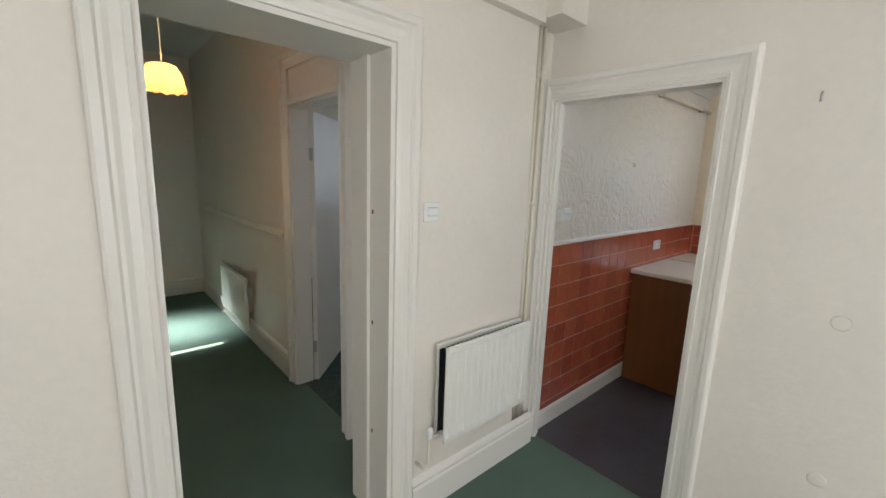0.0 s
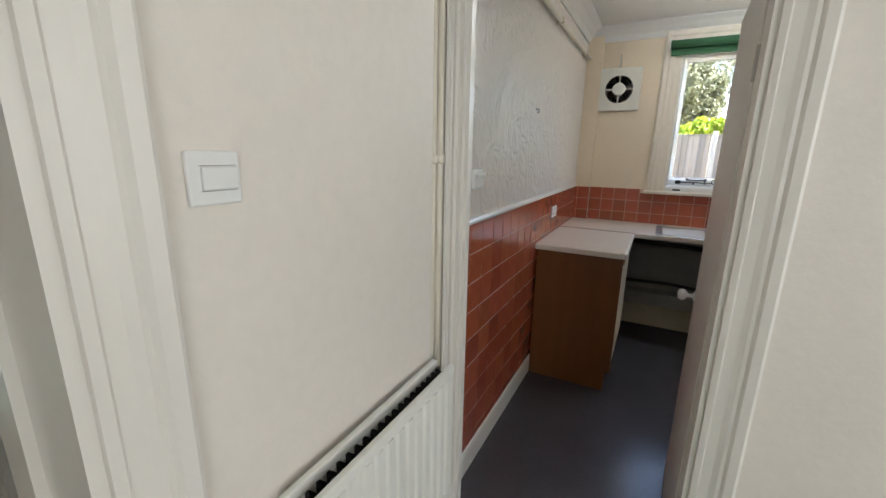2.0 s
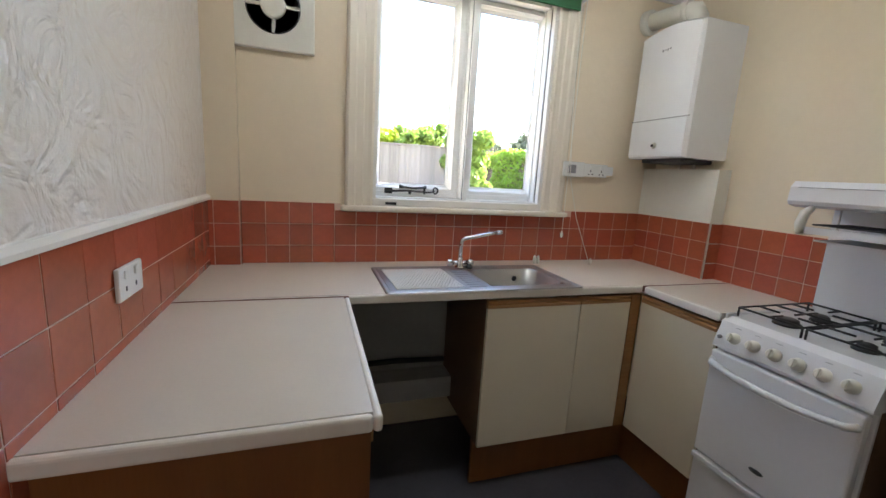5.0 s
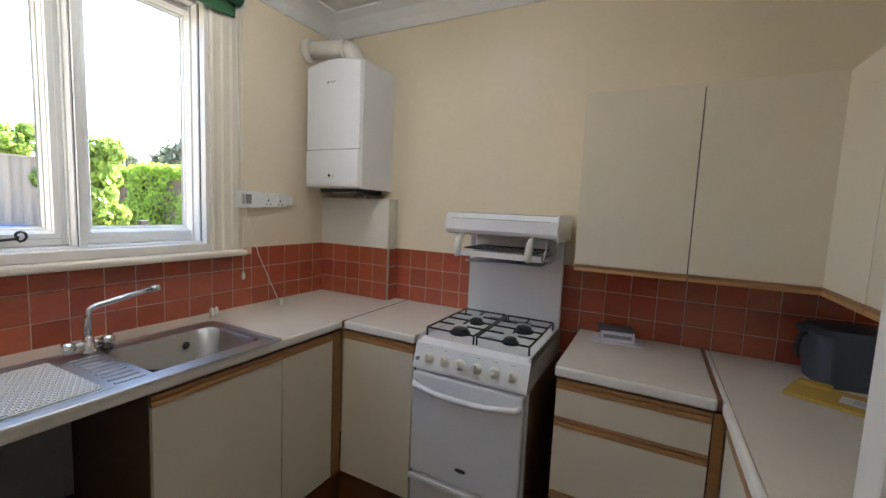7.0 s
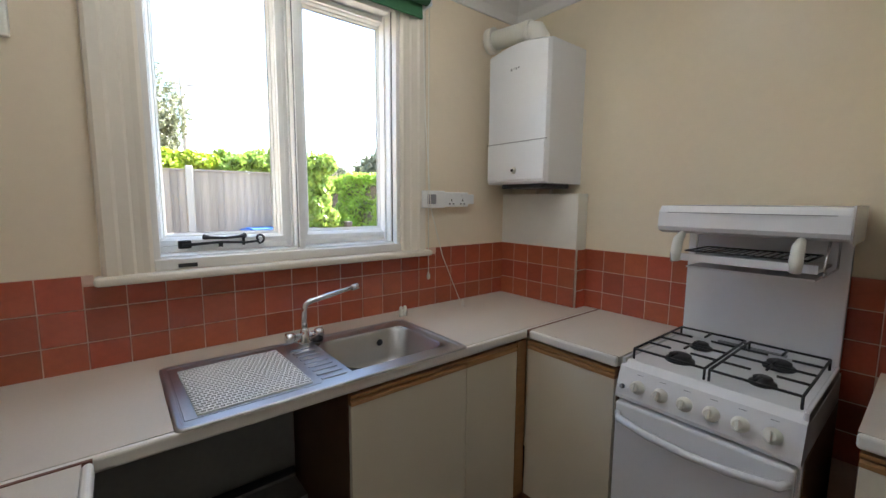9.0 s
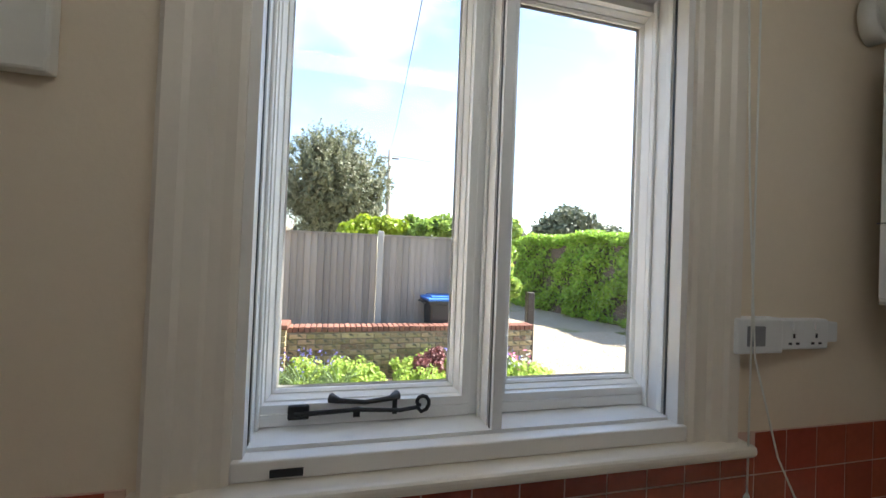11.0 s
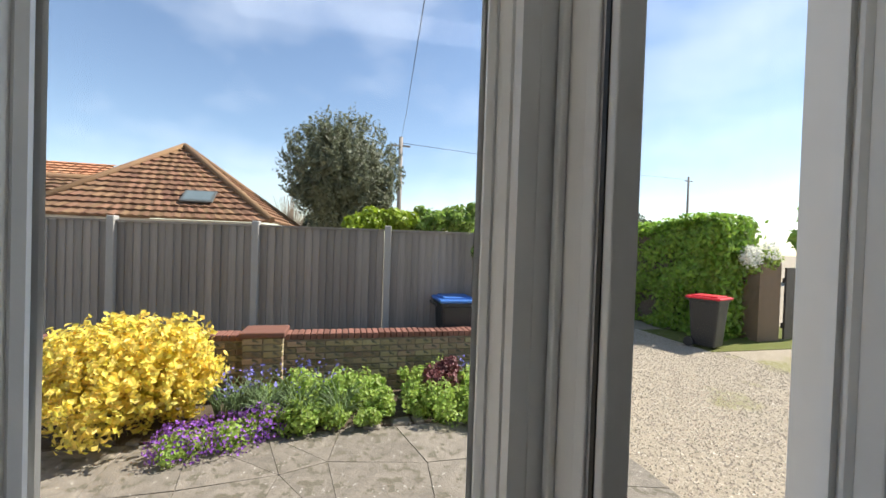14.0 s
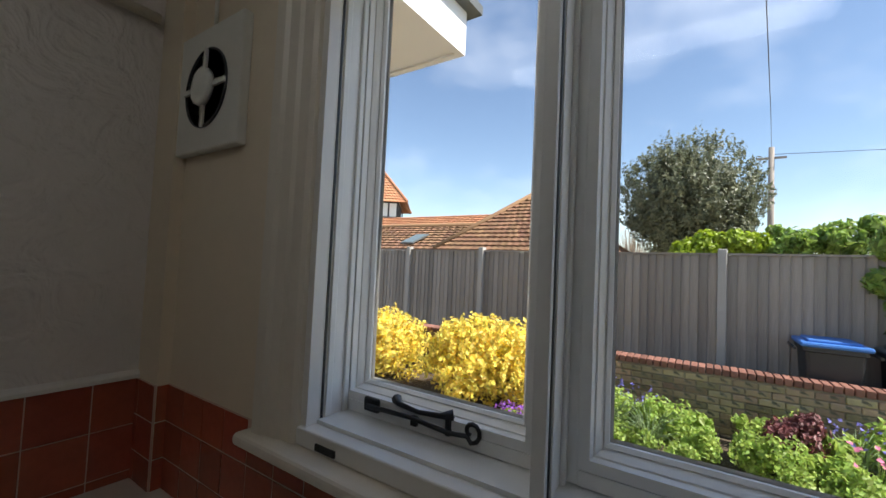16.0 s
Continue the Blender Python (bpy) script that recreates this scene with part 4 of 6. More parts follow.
# ---- boiler ----
bl = thing("boiler", "white wall-hung gas boiler with curved top", "boiler", (4.42, YS, 1.585))
s = Shape()
W, D, H = 0.412, 0.305, 0.70
front = [(0.0, 0.0), (W, 0.0)]
arc = [(W * (1 - k / 12), H + 0.028 * math.sin(math.pi * (k / 12)) - 0.004) for k in range(13)]
ring = front + arc
for yy in (0.0,):
    a = [s.bm.verts.new((x, 0.0, z)) for x, z in ring]
    b = [s.bm.verts.new((x, D - 0.02, z)) for x, z in ring]
    c = [s.bm.verts.new((0.012 + x * (W - 0.024) / W, D, 0.01 + z * (H - 0.02) / H)) for x, z in ring]
    k = len(ring)
    for p, q in ((a, b), (b, c)):
        for i in range(k):
            s.bm.faces.new((p[i], p[(i + 1) % k], q[(i + 1) % k], q[i]))
    s.bm.faces.new(a)
    s.bm.faces.new(c[::-1])
part("casing", s, M_WHITE, bl)
part("panel_gap", box(0.004, D - 0.004, 0.216, W - 0.004, D + 0.0015, 0.220), M_PRINT, bl)
part("flap", Shape().box(0.012, D, 0.018, W - 0.012, D + 0.006, 0.214, bevel=0.003), M_WHITE, bl)
part("flap_knob", Shape().lathe([(0.018, 0.0), (0.016, 0.004), (0.009, 0.006), (0.009, 0.012), (0.003, 0.013)], (W / 2, D + 0.006, 0.07), "y", 18), M_OFFWHITE, bl)
part("gauge", Shape().lathe([(0.008, 0.0), (0.008, 0.004), (0.002, 0.005)], (W / 2, D + 0.018, 0.07), "y", 12), M_DARKPL, bl)
s = Shape()
for i, (a, b) in enumerate(((0, 0.02), (0.02, 0.034), (0.034, 0.05), (0.05, 0.068))):
    s.box(W * 0.62 - a - 0.01, D + 0.001, 0.585 + 0.004 * (i % 2), W * 0.62 - b, D + 0.003, 0.597)
part("maker_mark", s, M_PRINT, bl)
part("underside_tray", Shape().box(0.05, 0.03, -0.022, W - 0.08, D - 0.04, 0.0, bevel=0.006), M_DARKPL, bl)
part("flue", Shape().tube([(0.17, 0.165, H - 0.01), (0.17, 0.17, H + 0.07), (0.185, 0.175, H + 0.10), (0.23, 0.185, H + 0.115), (0.46, 0.23, H + 0.115)], 0.050, 16), M_OFFWHITE, bl, "white ribbed flue pipe")
part("flue_collar", Shape().tube([(0.44, 0.226, H + 0.115), (0.479, 0.234, H + 0.115)], 0.070, 18), M_OFFWHITE, bl)
part("flue_clamp", Shape().tube([(0.215, 0.182, H + 0.113), (0.245, 0.188, H + 0.115)], 0.054, 16), M_OFFWHITE, bl)
part("flue_cap", Shape().lathe([(0.054, 0), (0.054, 0.022), (0.03, 0.03)], (0.17, 0.15, H + 0.0)), M_OFFWHITE, bl)
pb = thing("pipe_boxing", "white painted pipe boxing below the boiler", "boxing", (4.37, YS, TOP))
part("front", box(0.0, 0.0, 0.0, XE - 4.37, 0.09, 1.535 - TOP), M_OFFWHITE, pb)
for xx in (0.2, 0.3):
    part("pipe", Shape().tube([(xx, 0.05, 1.535 - TOP), (xx, 0.05, 1.585 - TOP)], 0.011), M_COPPER, pb)

# ---- small kitchen fixtures ----
so = thing("socket_bank", "white surface-mounted socket and switch box", "socket", (XE, -0.21, 1.455))
part("pattress", Shape().box(-0.045, -0.15, 0, 0, 0.0, 0.09, bevel=0.005), M_PLASTIC, so)
part("pattress", Shape().box(-0.032, -0.33, 0.005, 0, -0.152, 0.085, bevel=0.005), M_PLASTIC, so)
part("switch", Shape().box(-0.05, -0.085, 0.02, -0.044, -0.03, 0.07, bevel=0.002), M_PRINT, so)
for yy in (-0.205, -0.285):
    part("rocker", Shape().box(-0.037, yy - 0.008, 0.055, -0.031, yy + 0.008, 0.075, bevel=0.002), M_PLASTIC, so)
    part("pin_hole", box(-0.0335, yy - 0.003, 0.035, -0.0315, yy + 0.003, 0.047), M_DARKPL, so)
    part("pin_hole", box(-0.0335, yy - 0.018, 0.018, -0.0315, yy - 0.008, 0.024), M_DARKPL, so)
    part("pin_hole", box(-0.0335, yy + 0.008, 0.018, -0.0315, yy + 0.018, 0.024), M_DARKPL, so)
part("cable_spur", Shape().box(-0.02, -0.385, 0.02, 0, -0.335, 0.075, bevel=0.004), M_PLASTIC, so)

fan = thing("extractor_fan", "square cream extractor fan with round grille", "extractor fan", (XE, 1.405, 2.13))
part("plate", Shape().box(-0.03, -0.18, -0.185, 0, 0.18, 0.185, bevel=0.006), M_OFFWHITE, fan)
part("duct", Shape().lathe([(0.118, 0.0), (0.118, -0.004), (0.112, -0.006), (0.110, 0.02), (0.01, 0.022)], (-0.03, 0, 0), "x", 32), M_DARKPL, fan)
part("hub", Shape().lathe([(0.055, 0.0), (0.055, -0.014), (0.045, -0.018), (0.005, -0.019)], (-0.034, 0, 0), "x", 24), M_OFFWHITE, fan)
for a in range(4):
    part("spoke", box(-0.040, -0.007, 0.05, -0.033, 0.007, 0.116), M_OFFWHITE, fan).matrix_local = pose(0, 0, 0, 90 * a + 0, 0, 0)
part("cable", Shape().tube([(-0.01, 0.01, 0.185), (-0.01, 0.012, 0.30)], 0.006, 8), M_OFFWHITE, fan)

sk2 = thing("double_socket", "white double socket on the tiled wall", "socket", (3.93, YN - 0.009, 1.10))
part("plate", Shape().box(-0.073, -0.012, -0.043, 0.073, 0, 0.043, bevel=0.004), M_PLASTIC, sk2)
for xx in (-0.045, 0.015):
    part("rocker", Shape().box(xx, -0.017, 0.012, xx + 0.018, -0.011, 0.034, bevel=0.002), M_PLASTIC, sk2)
    part("pin_hole", box(xx + 0.006, -0.0135, -0.02, xx + 0.012, -0.0115, -0.008), M_DARKPL, sk2)
hk = thing("wall_hook", "small bent metal hook in the textured wall", "hook", (3.25, YN, 1.82))
part("hook", Shape().tube([(0, 0, 0), (0, -0.02, 0.0), (0, -0.024, -0.012), (0, -0.02, -0.022), (0, -0.012, -0.02)], 0.003, 6), M_STEEL, hk)
hd = thing("paper_holder", "small white wall-mounted holder beside the door", "holder", (2.27, YN, 1.40))
part("body", Shape().box(-0.05, -0.05, 0, 0.05, 0, 0.09, bevel=0.012), M_PLASTIC, hd)
part("lip", Shape().box(-0.05, -0.062, 0.05, 0.05, -0.05, 0.07, bevel=0.005), M_PLASTIC, hd)
tr = thing("conduit", "painted pipe running under the coving", "pipe", (0, 0, 0))
part("pipe", Shape().tube([(XW, YN - 0.03, 2.405), (4.84, YN - 0.03, 2.405)], 0.016, 10), M_COPPER, tr)
for xx in (2.6, 3.6, 4.6):
    part("clip", box(xx, YN - 0.05, 2.386, xx + 0.02, YN, 2.424), M_COPPER, tr)
cl = thing("ceiling_light", "fluorescent ceiling light with yellowed diffuser", "ceiling light", (3.97, 0.42, ZC), 90)
part("frame", Shape().box(-0.62, -0.06, -0.025, 0.62, 0.06, 0), M_PLASTIC, cl)
part("diffuser", Shape().box(-0.6, -0.05, -0.085, 0.6, 0.05, -0.025, bevel=0.02, seg=4), M_TUBE, cl)

# ---- loose things on the worktop ----
cd = thing("food_caddy", "blue-grey plastic food waste caddy with black handle", "caddy", (2.29, -0.80, TOP), 8)
s = Shape()
rings = [round_rect(-0.115 + 0.0, -0.085, 0.115, 0.085, 0.03, 0.0), round_rect(-0.135, -0.10, 0.135, 0.10, 0.035, 0.17)]
vs = [[s.bm.verts.new(p) for p in ring] for ring in rings]
for k in range(len(vs[0])):
    s.bm.faces.new((vs[0][k], vs[0][(k + 1) % len(vs[0])], vs[1][(k + 1) % len(vs[0])], vs[1][k]))
s.bm.faces.new(vs[0][::-1])
s.bm.faces.new(vs[1])
part("tub", s, M_GREYCADDY, cd, smooth=False)
s = Shape()
rings = [round_rect(-0.142, -0.107, 0.142, 0.107, 0.035, 0.168), round_rect(-0.142, -0.107, 0.142, 0.107, 0.035, 0.185), round_rect(-0.12, -0.09, 0.12, 0.09, 0.03, 0.203)]
vs = [[s.bm.verts.new(p) for p in ring] for ring in rings]
for a, b in zip(vs, vs[1:]):
    for k in range(len(a)):
        s.bm.faces.new((a[k], a[(k + 1) % len(a)], b[(k + 1) % len(a)], b[k]))
s.bm.faces.new(vs[0][::-1])
s.bm.faces.new(vs[-1])
part("lid", s, M_GREYCADDY, cd)
part("handle", Shape().tube([(0.13, 0.0, 0.175), (0.165, 0.015, 0.165), (0.175, 0.02, 0.12), (0.168, 0.02, 0.085)], 0.008, 8), M_DARKPL, cd, "black carrying handle")
en = thing("padded_envelope", "used manila padded envelope with address label", "envelope", (2.38, -0.58, TOP), -25)
part("envelope", Shape().box(-0.13, -0.09, 0.0, 0.13, 0.09, 0.012, bevel=0.005, seg=3), M_ENVELOPE, en)
part("address_label", box(-0.10, -0.03, 0.0122, 0.0, 0.04, 0.0132), M_PAPER, en)
for i in range(3):
    part("print_bar", box(-0.09, -0.015 + 0.016 * i, 0.0133, -0.03, -0.010 + 0.016 * i, 0.0138), M_PRINT, en)
part("torn_flap", Shape().box(0.03, -0.085, 0.012, 0.12, -0.04, 0.024, bevel=0.004), M_ENVELOPE, en)
bk = thing("leaflets", "small stack of pale printed leaflets", "leaflets", (3.075, -0.84, TOP), 4)
part("leaflet", box(-0.11, -0.06, 0, 0.10, 0.06, 0.004), M_PAPER, bk)
bx = thing("small_box", "small grey and lilac cardboard box", "box", (3.07, -0.85, TOP + 0.004), 8)
part("carton", Shape().box(-0.07, -0.045, 0, 0.07, 0.04, 0.045, bevel=0.003), M_PAPER, bx)
part("lid", Shape().box(-0.065, -0.046, 0.045, 0.085, 0.044, 0.058, bevel=0.003), M_GREYCADDY, bx)
part("printed_band", box(-0.06, 0.0405, 0.014, 0.06, 0.042, 0.03), M_PRINT, bx)

# ---- hall things ----


def radiator(name, label, at, turn, width, height, double=True):
    r = thing(name, label, "radiator", at, turn)
    def corrugated(y0, depth, thick, pitch, z0, z1, margin):
        n = int((width - 2 * margin) / pitch)
        p = (width - 2 * margin) / n
        line = [(0.0, y0)]
        for i in range(n):
            x = margin + i * p
            line += [(x + 0.15 * p, y0), (x + 0.28 * p, y0 - depth), (x + 0.72 * p, y0 - depth), (x + 0.85 * p, y0)]
        line.append((width, y0))
        ring = line + [(x, y + thick) for x, y in reversed(line)]
        s = Shape()
        lo, hi = ([s.bm.verts.new((x, y, z)) for x, y in ring] for z in (z0, z1))
        k = len(ring)
        for i in range(k):
            s.bm.faces.new((lo[i], lo[(i + 1) % k], hi[(i + 1) % k], hi[i]))
        m = len(line)
        for i in range(m - 1):
            for v in (lo, hi):
                s.bm.faces.new((v[i], v[i + 1], v[k - 2 - i], v[k - 1 - i]))
        return s

    for yy in ((-0.098, -0.035) if double else (-0.07,)):
        pn = part("panel", corrugated(yy, 0.008, 0.010, 0.045, 0.03, height - 0.03, 0.02), M_RAD, r)
        for z in (0.0, height - 0.032):
            part("seam", Shape().box(0, yy - 0.004, z, width, yy + 0.014, z + 0.032, bevel=0.004), M_RAD, pn)
    if double:
        part("convector", corrugated(-0.046, 0.036, 0.0015, 0.03, 0.04, height - 0.02, 0.02), M_DARKPL, r)
    yy = -0.06
    part("pipe_tail", Shape().tube([(0.0, yy, 0.04), (-0.05, yy, 0.04), (-0.06, yy, 0.03), (-0.06, yy, -0.10), (-0.10, yy, -0.10), (-0.10, yy + 0.05, -0.10)], 0.0075, 8), M_COPPER, r)
    part("valve", Shape().lathe([(0.012, 0), (0.016, 0.01), (0.016, 0.045), (0.008, 0.055)], (-0.058, yy, 0.04), seg=14), M_PLASTIC, r)
    part("bracket", box(0.08, -0.03, height * 0.3, 0.11, 0.0, height * 0.8), M_RAD, r)
    part("bracket", box(width - 0.11, -0.03, height * 0.3, width - 0.08, 0.0, height * 0.8), M_RAD, r)
    return r


radiator("radiator", "white double panel radiator under the light switch", (1.085, RY, 0.40), 0, 0.63, 0.49)
radiator("radiator", "small white radiator on the passage wall", (PX, 5.14, 0.14), 270, 0.95, 0.51, False)
sw = thing("light_switch", "white square rocker light switch", "switch", (1.04, RY, 1.514))
part("plate", Shape().box(-0.0425, -0.010, -0.041, 0.0425, 0, 0.041, bevel=0.003), M_PLASTIC, sw)
part("rocker", Shape().box(-0.024, -0.017, -0.018, 0.034, -0.009, 0.018, bevel=0.003), M_PLASTIC, sw)
for zz in (-0.0195, 0.0185):
    part("shadow_gap", box(-0.025, -0.0106, zz, 0.035, -0.0098, zz + 0.001), M_PRINT, sw)
for i, xx in enumerate((1.786, 1.832)):
    p = thing("wall_pipe", "painted vertical heating pipe in the corner", "pipe", (xx, RY2 - 0.03, 0.0), 0, "corner pipes")
    part("pipe", Shape().tube([(0, 0, 0), (0, 0, 2.47)], 0.013, 10), M_COPPER, p)
    part("clip", Shape().lathe([(0.014, 0), (0.018, 0.006), (0.018, 0.022), (0.014, 0.028)], (0, 0, 1.52), seg=12), M_COPPER, p)
    part("coupling", Shape().lathe([(0.013, 0), (0.016, 0.004), (0.016, 0.03), (0.013, 0.034)], (0, 0, 2.21), seg=12), M_COPPER, p)
hk = thing("wall_plug", "small metal screw hook on the hall wall", "hook", (HX, 0.47, 2.0))
part("hook", Shape().tube([(0, 0, 0.02), (-0.012, 0, 0.018), (-0.014, 0, -0.015)], 0.004, 6), M_STEEL, hk)
for z, y in ((1.185, 0.296), (0.547, 0.27)):
    pt = thing("filler_patch", "smeared pale filler patch on the wall", "patch", (HX, y, z))
    part("patch", Shape().lathe([(0.030, -0.0), (0.026, -0.0016), (0.012, -0.0030), (0.003, -0.0032)], (0, 0, 0), "x", 14), M_HALLWALL, pt)
for z in (0.46, 1.0, 1.5):
    h = thing("old_hinge_mark", "old dark hinge recess in the lining", "hinge", (OX1 - 0.0205, RY + 0.12, z))
    part("plate", box(-0.001, 0, 0, 0.0, 0.012, 0.018), M_STRIP, h)
lp = thing("pendant_lamp", "lit pendant lamp with frilled cream shade", "lamp", (0.31, 3.2, 2.10))
s = Shape()
prof = [(0.045, 0.158), (0.07, 0.15), (0.098, 0.103), (0.11, 0.04), (0.118, 0.0)]
seg = 48
rows = []
for j, (r, h) in enumerate(prof):
    rows.append([s.bm.verts.new(((r + 0.004 * math.cos(12 * 2 * math.pi * k / seg)) * math.cos(2 * math.pi * k / seg), (r + 0.004 * math.cos(12 * 2 * math.pi * k / seg)) * math.sin(2 * math.pi * k / seg),
                 h + (0.014 * abs(math.cos(6 * 2 * math.pi * k / seg)) if j == len(prof) - 1 else 0))) for k in range(seg)])
for a, b in zip(rows, rows[1:]):
    for k in range(seg):
        s.bm.faces.new((a[k], a[(k + 1) % seg], b[(k + 1) % seg], b[k]))
part("shade", s, M_SHADE, lp, "frilled cream fabric shade", smooth=True)
part("bulb", Shape().lathe([(0.012, 0.14), (0.02, 0.115), (0.028, 0.09), (0.024, 0.066), (0.008, 0.055)], (0, 0, 0)), M_BULB, lp)
part("flex", Shape().tube([(0, 0, 0.16), (0, 0, 0.9)], 0.0035, 6), M_OFFWHITE, lp)
ph = thing("vacuum_head", "white and black floor cleaner head on the carpet", "vacuum", (0.10, 2.98, 0))
part("head", Shape().box(-0.12, -0.06, 0.01, 0.06, 0.06, 0.07, bevel=0.02, seg=3), M_PLASTIC, ph)
part("wheel", Shape().tube([(0.066, -0.03, 0.035), (0.075, -0.03, 0.035)], 0.034, 16), M_DARKPL, ph)

# ---- outdoors ----
GZ = -0.15
M_GRAVEL = mat("pale_gravel", (0.44, 0.375, 0.28), 0.9, second=(0.15, 0.125, 0.09), scale=30, fine=160, bump=0.35, bscale=240, bdist=0.012, spec=0.2, spots=(((0.22, 0.20, 0.10), 0.55, 0.60), ((0.62, 0.56, 0.46), 24.0, 0.64), ((0.16, 0.13, 0.10), 31.0, 0.66)))
M_SLAB = mat("weathered_concrete", (0.27, 0.235, 0.19), 0.9, second=(0.125, 0.11, 0.09), scale=7, fine=38, bump=0.7, bscale=40, bdist=0.012, piece=0.12, spec=0.2, spots=(((0.13, 0.115, 0.085), 9.0, 0.56), ((0.50, 0.47, 0.41), 34.0, 0.655), ((0.46, 0.24, 0.08), 2.3, 0.68)))
M_SOIL = mat("dark_soil", (0.11, 0.085, 0.06), 0.95, var=0.4, scale=8, fine=60, bump=0.8, bscale=50, bdist=0.02, spec=0.1)
M_GRASS = mat("rough_grass", (0.10, 0.14, 0.03), 0.9, second=(0.16, 0.14, 0.05), scale=6, fine=60, bump=0.8, bscale=60, bdist=0.02, spec=0.1)
M_FENCE = mat("weathered_grey_timber", (0.34, 0.305, 0.27), 0.8, second=(0.19, 0.168, 0.15), scale=7, fine=50, stretch=(3, 3, 0.25), bump=0.4, bscale=30, piece=0.22, spec=0.2, spots=(((0.07, 0.055, 0.045), 5.0, 0.70),))
M_POST = mat("concrete_post", (0.36, 0.345, 0.32), 0.85, var=0.15, scale=6, bump=0.4, bscale=50, spec=0.2)
M_BRICK = mat("weathered_brown_brick", (0.36, 0.26, 0.165), 0.9, second=(0.21, 0.165, 0.105), scale=12, fine=60, bump=0.6, bscale=50, piece=0.4, hue=0.05, spec=0.2, spots=(((0.11, 0.10, 0.07), 16.0, 0.58), ((0.52, 0.48, 0.40), 30.0, 0.68)))
M_COPING = mat("red_coping_brick", (0.25, 0.11, 0.08), 0.85, second=(0.16, 0.085, 0.065), scale=14, fine=60, bump=0.6, bscale=50, piece=0.25, spec=0.2)
M_MORTAR = mat("old_mortar", (0.27, 0.24, 0.19), 0.95, var=0.25, scale=9, bump=0.6, bscale=60, spec=0.1)
M_ROOF = mat("brown_roof_tile", (0.175, 0.09, 0.062), 0.8, second=(0.24, 0.145, 0.075), scale=2.0, fine=14, bump=0.5, bscale=20, island=0.28, hue=0.02, spec=0.2)
M_ROOF2 = mat("orange_roof_tile", (0.42, 0.165, 0.09), 0.8, second=(0.36, 0.21, 0.11), scale=1.2, fine=9, bump=0.5, bscale=16, island=0.18, spec=0.2)
M_RENDER = mat("white_house_render", (0.80, 0.79, 0.76), 0.8, var=0.08, scale=2, bump=0.3, bscale=20)
M_TIMBER = mat("black_house_timber", (0.03, 0.025, 0.022), 0.6, var=0.2)
M_PANEDARK = mat("dark_window_glass", (0.03, 0.035, 0.04), 0.08, var=0.1, spec=0.8)
M_SKYLIGHT = mat("skylight_glass", (0.14, 0.18, 0.19), 0.35, var=0.2, spec=0.4)
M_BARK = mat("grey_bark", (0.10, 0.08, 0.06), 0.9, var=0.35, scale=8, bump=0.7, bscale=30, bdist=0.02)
M_YELLOW = mat("golden_leaf", (0.90, 0.72, 0.13), 0.45, second=(0.80, 0.71, 0.17), scale=6, island=0.34, hue=0.035, translucent=0.5)
M_HEDGE = mat("bright_hedge_leaf", (0.31, 0.47, 0.07), 0.45, second=(0.18, 0.32, 0.04), scale=2, island=0.35, hue=0.03, translucent=0.5)
M_CLIMB = mat("climber_leaf", (0.33, 0.45, 0.10), 0.4, second=(0.18, 0.28, 0.05), scale=3, island=0.35, hue=0.03, translucent=0.5)
M_TREE = mat("dull_evergreen_leaf", (0.20, 0.215, 0.125), 0.45, second=(0.115, 0.13, 0.075), scale=1.5, island=0.35, hue=0.03, translucent=0.35)
M_FARLEAF = mat("distant_leaf", (0.10, 0.12, 0.075), 0.6, var=0.2, scale=0.5, island=0.3, translucent=0.2)
M_TWIG = mat("bare_twig", (0.20, 0.155, 0.11), 0.9, var=0.2)
M_LIME = mat("lime_leaf", (0.32, 0.42, 0.03), 0.45, var=0.25, scale=3, island=0.3, translucent=0.4)
M_HERB = mat("border_leaf", (0.44, 0.55, 0.13), 0.5, second=(0.27, 0.40, 0.08), scale=7, island=0.3, hue=0.03, translucent=0.5)
M_BLADE = mat("grassy_leaf", (0.24, 0.33, 0.15), 0.5, var=0.3, scale=7, island=0.3, translucent=0.5)
M_MAROON = mat("maroon_leaf", (0.20, 0.065, 0.06), 0.5, second=(0.12, 0.04, 0.045), scale=9, island=0.35, translucent=0.3)
M_PURPLE = mat("purple_petal", (0.30, 0.10, 0.50), 0.6, var=0.2, scale=9, island=0.3, hue=0.03, translucent=0.3)
M_BLUE = mat("bluebell_petal", (0.22, 0.20, 0.58), 0.6, var=0.2, scale=9, island=0.3, translucent=0.3)
M_PINK = mat("pink_petal", (0.75, 0.20, 0.35), 0.6, var=0.2, scale=9, island=0.3, translucent=0.3)
M_WHITEPETAL = mat("white_petal", (0.82, 0.82, 0.75), 0.6, var=0.1, island=0.15, translucent=0.3)
M_BIN = mat("black_bin_plastic", (0.02, 0.021, 0.023), 0.45, var=0.2, scale=5)
M_BLUELID = mat("blue_bin_lid", (0.05, 0.17, 0.50), 0.4, var=0.12, scale=5)
M_GREYLID = mat("grey_bin_lid", (0.10, 0.105, 0.10), 0.45, var=0.12, scale=5)
M_REDLID = mat("red_bin_lid", (0.62, 0.02, 0.035), 0.4, var=0.1, scale=5)
M_GATE = mat("dark_stained_gate", (0.035, 0.025, 0.02), 0.6, var=0.25, scale=6, stretch=(3, 3, 0.3))

rng = np.random.default_rng(7)
indoors = set(scene.objects)


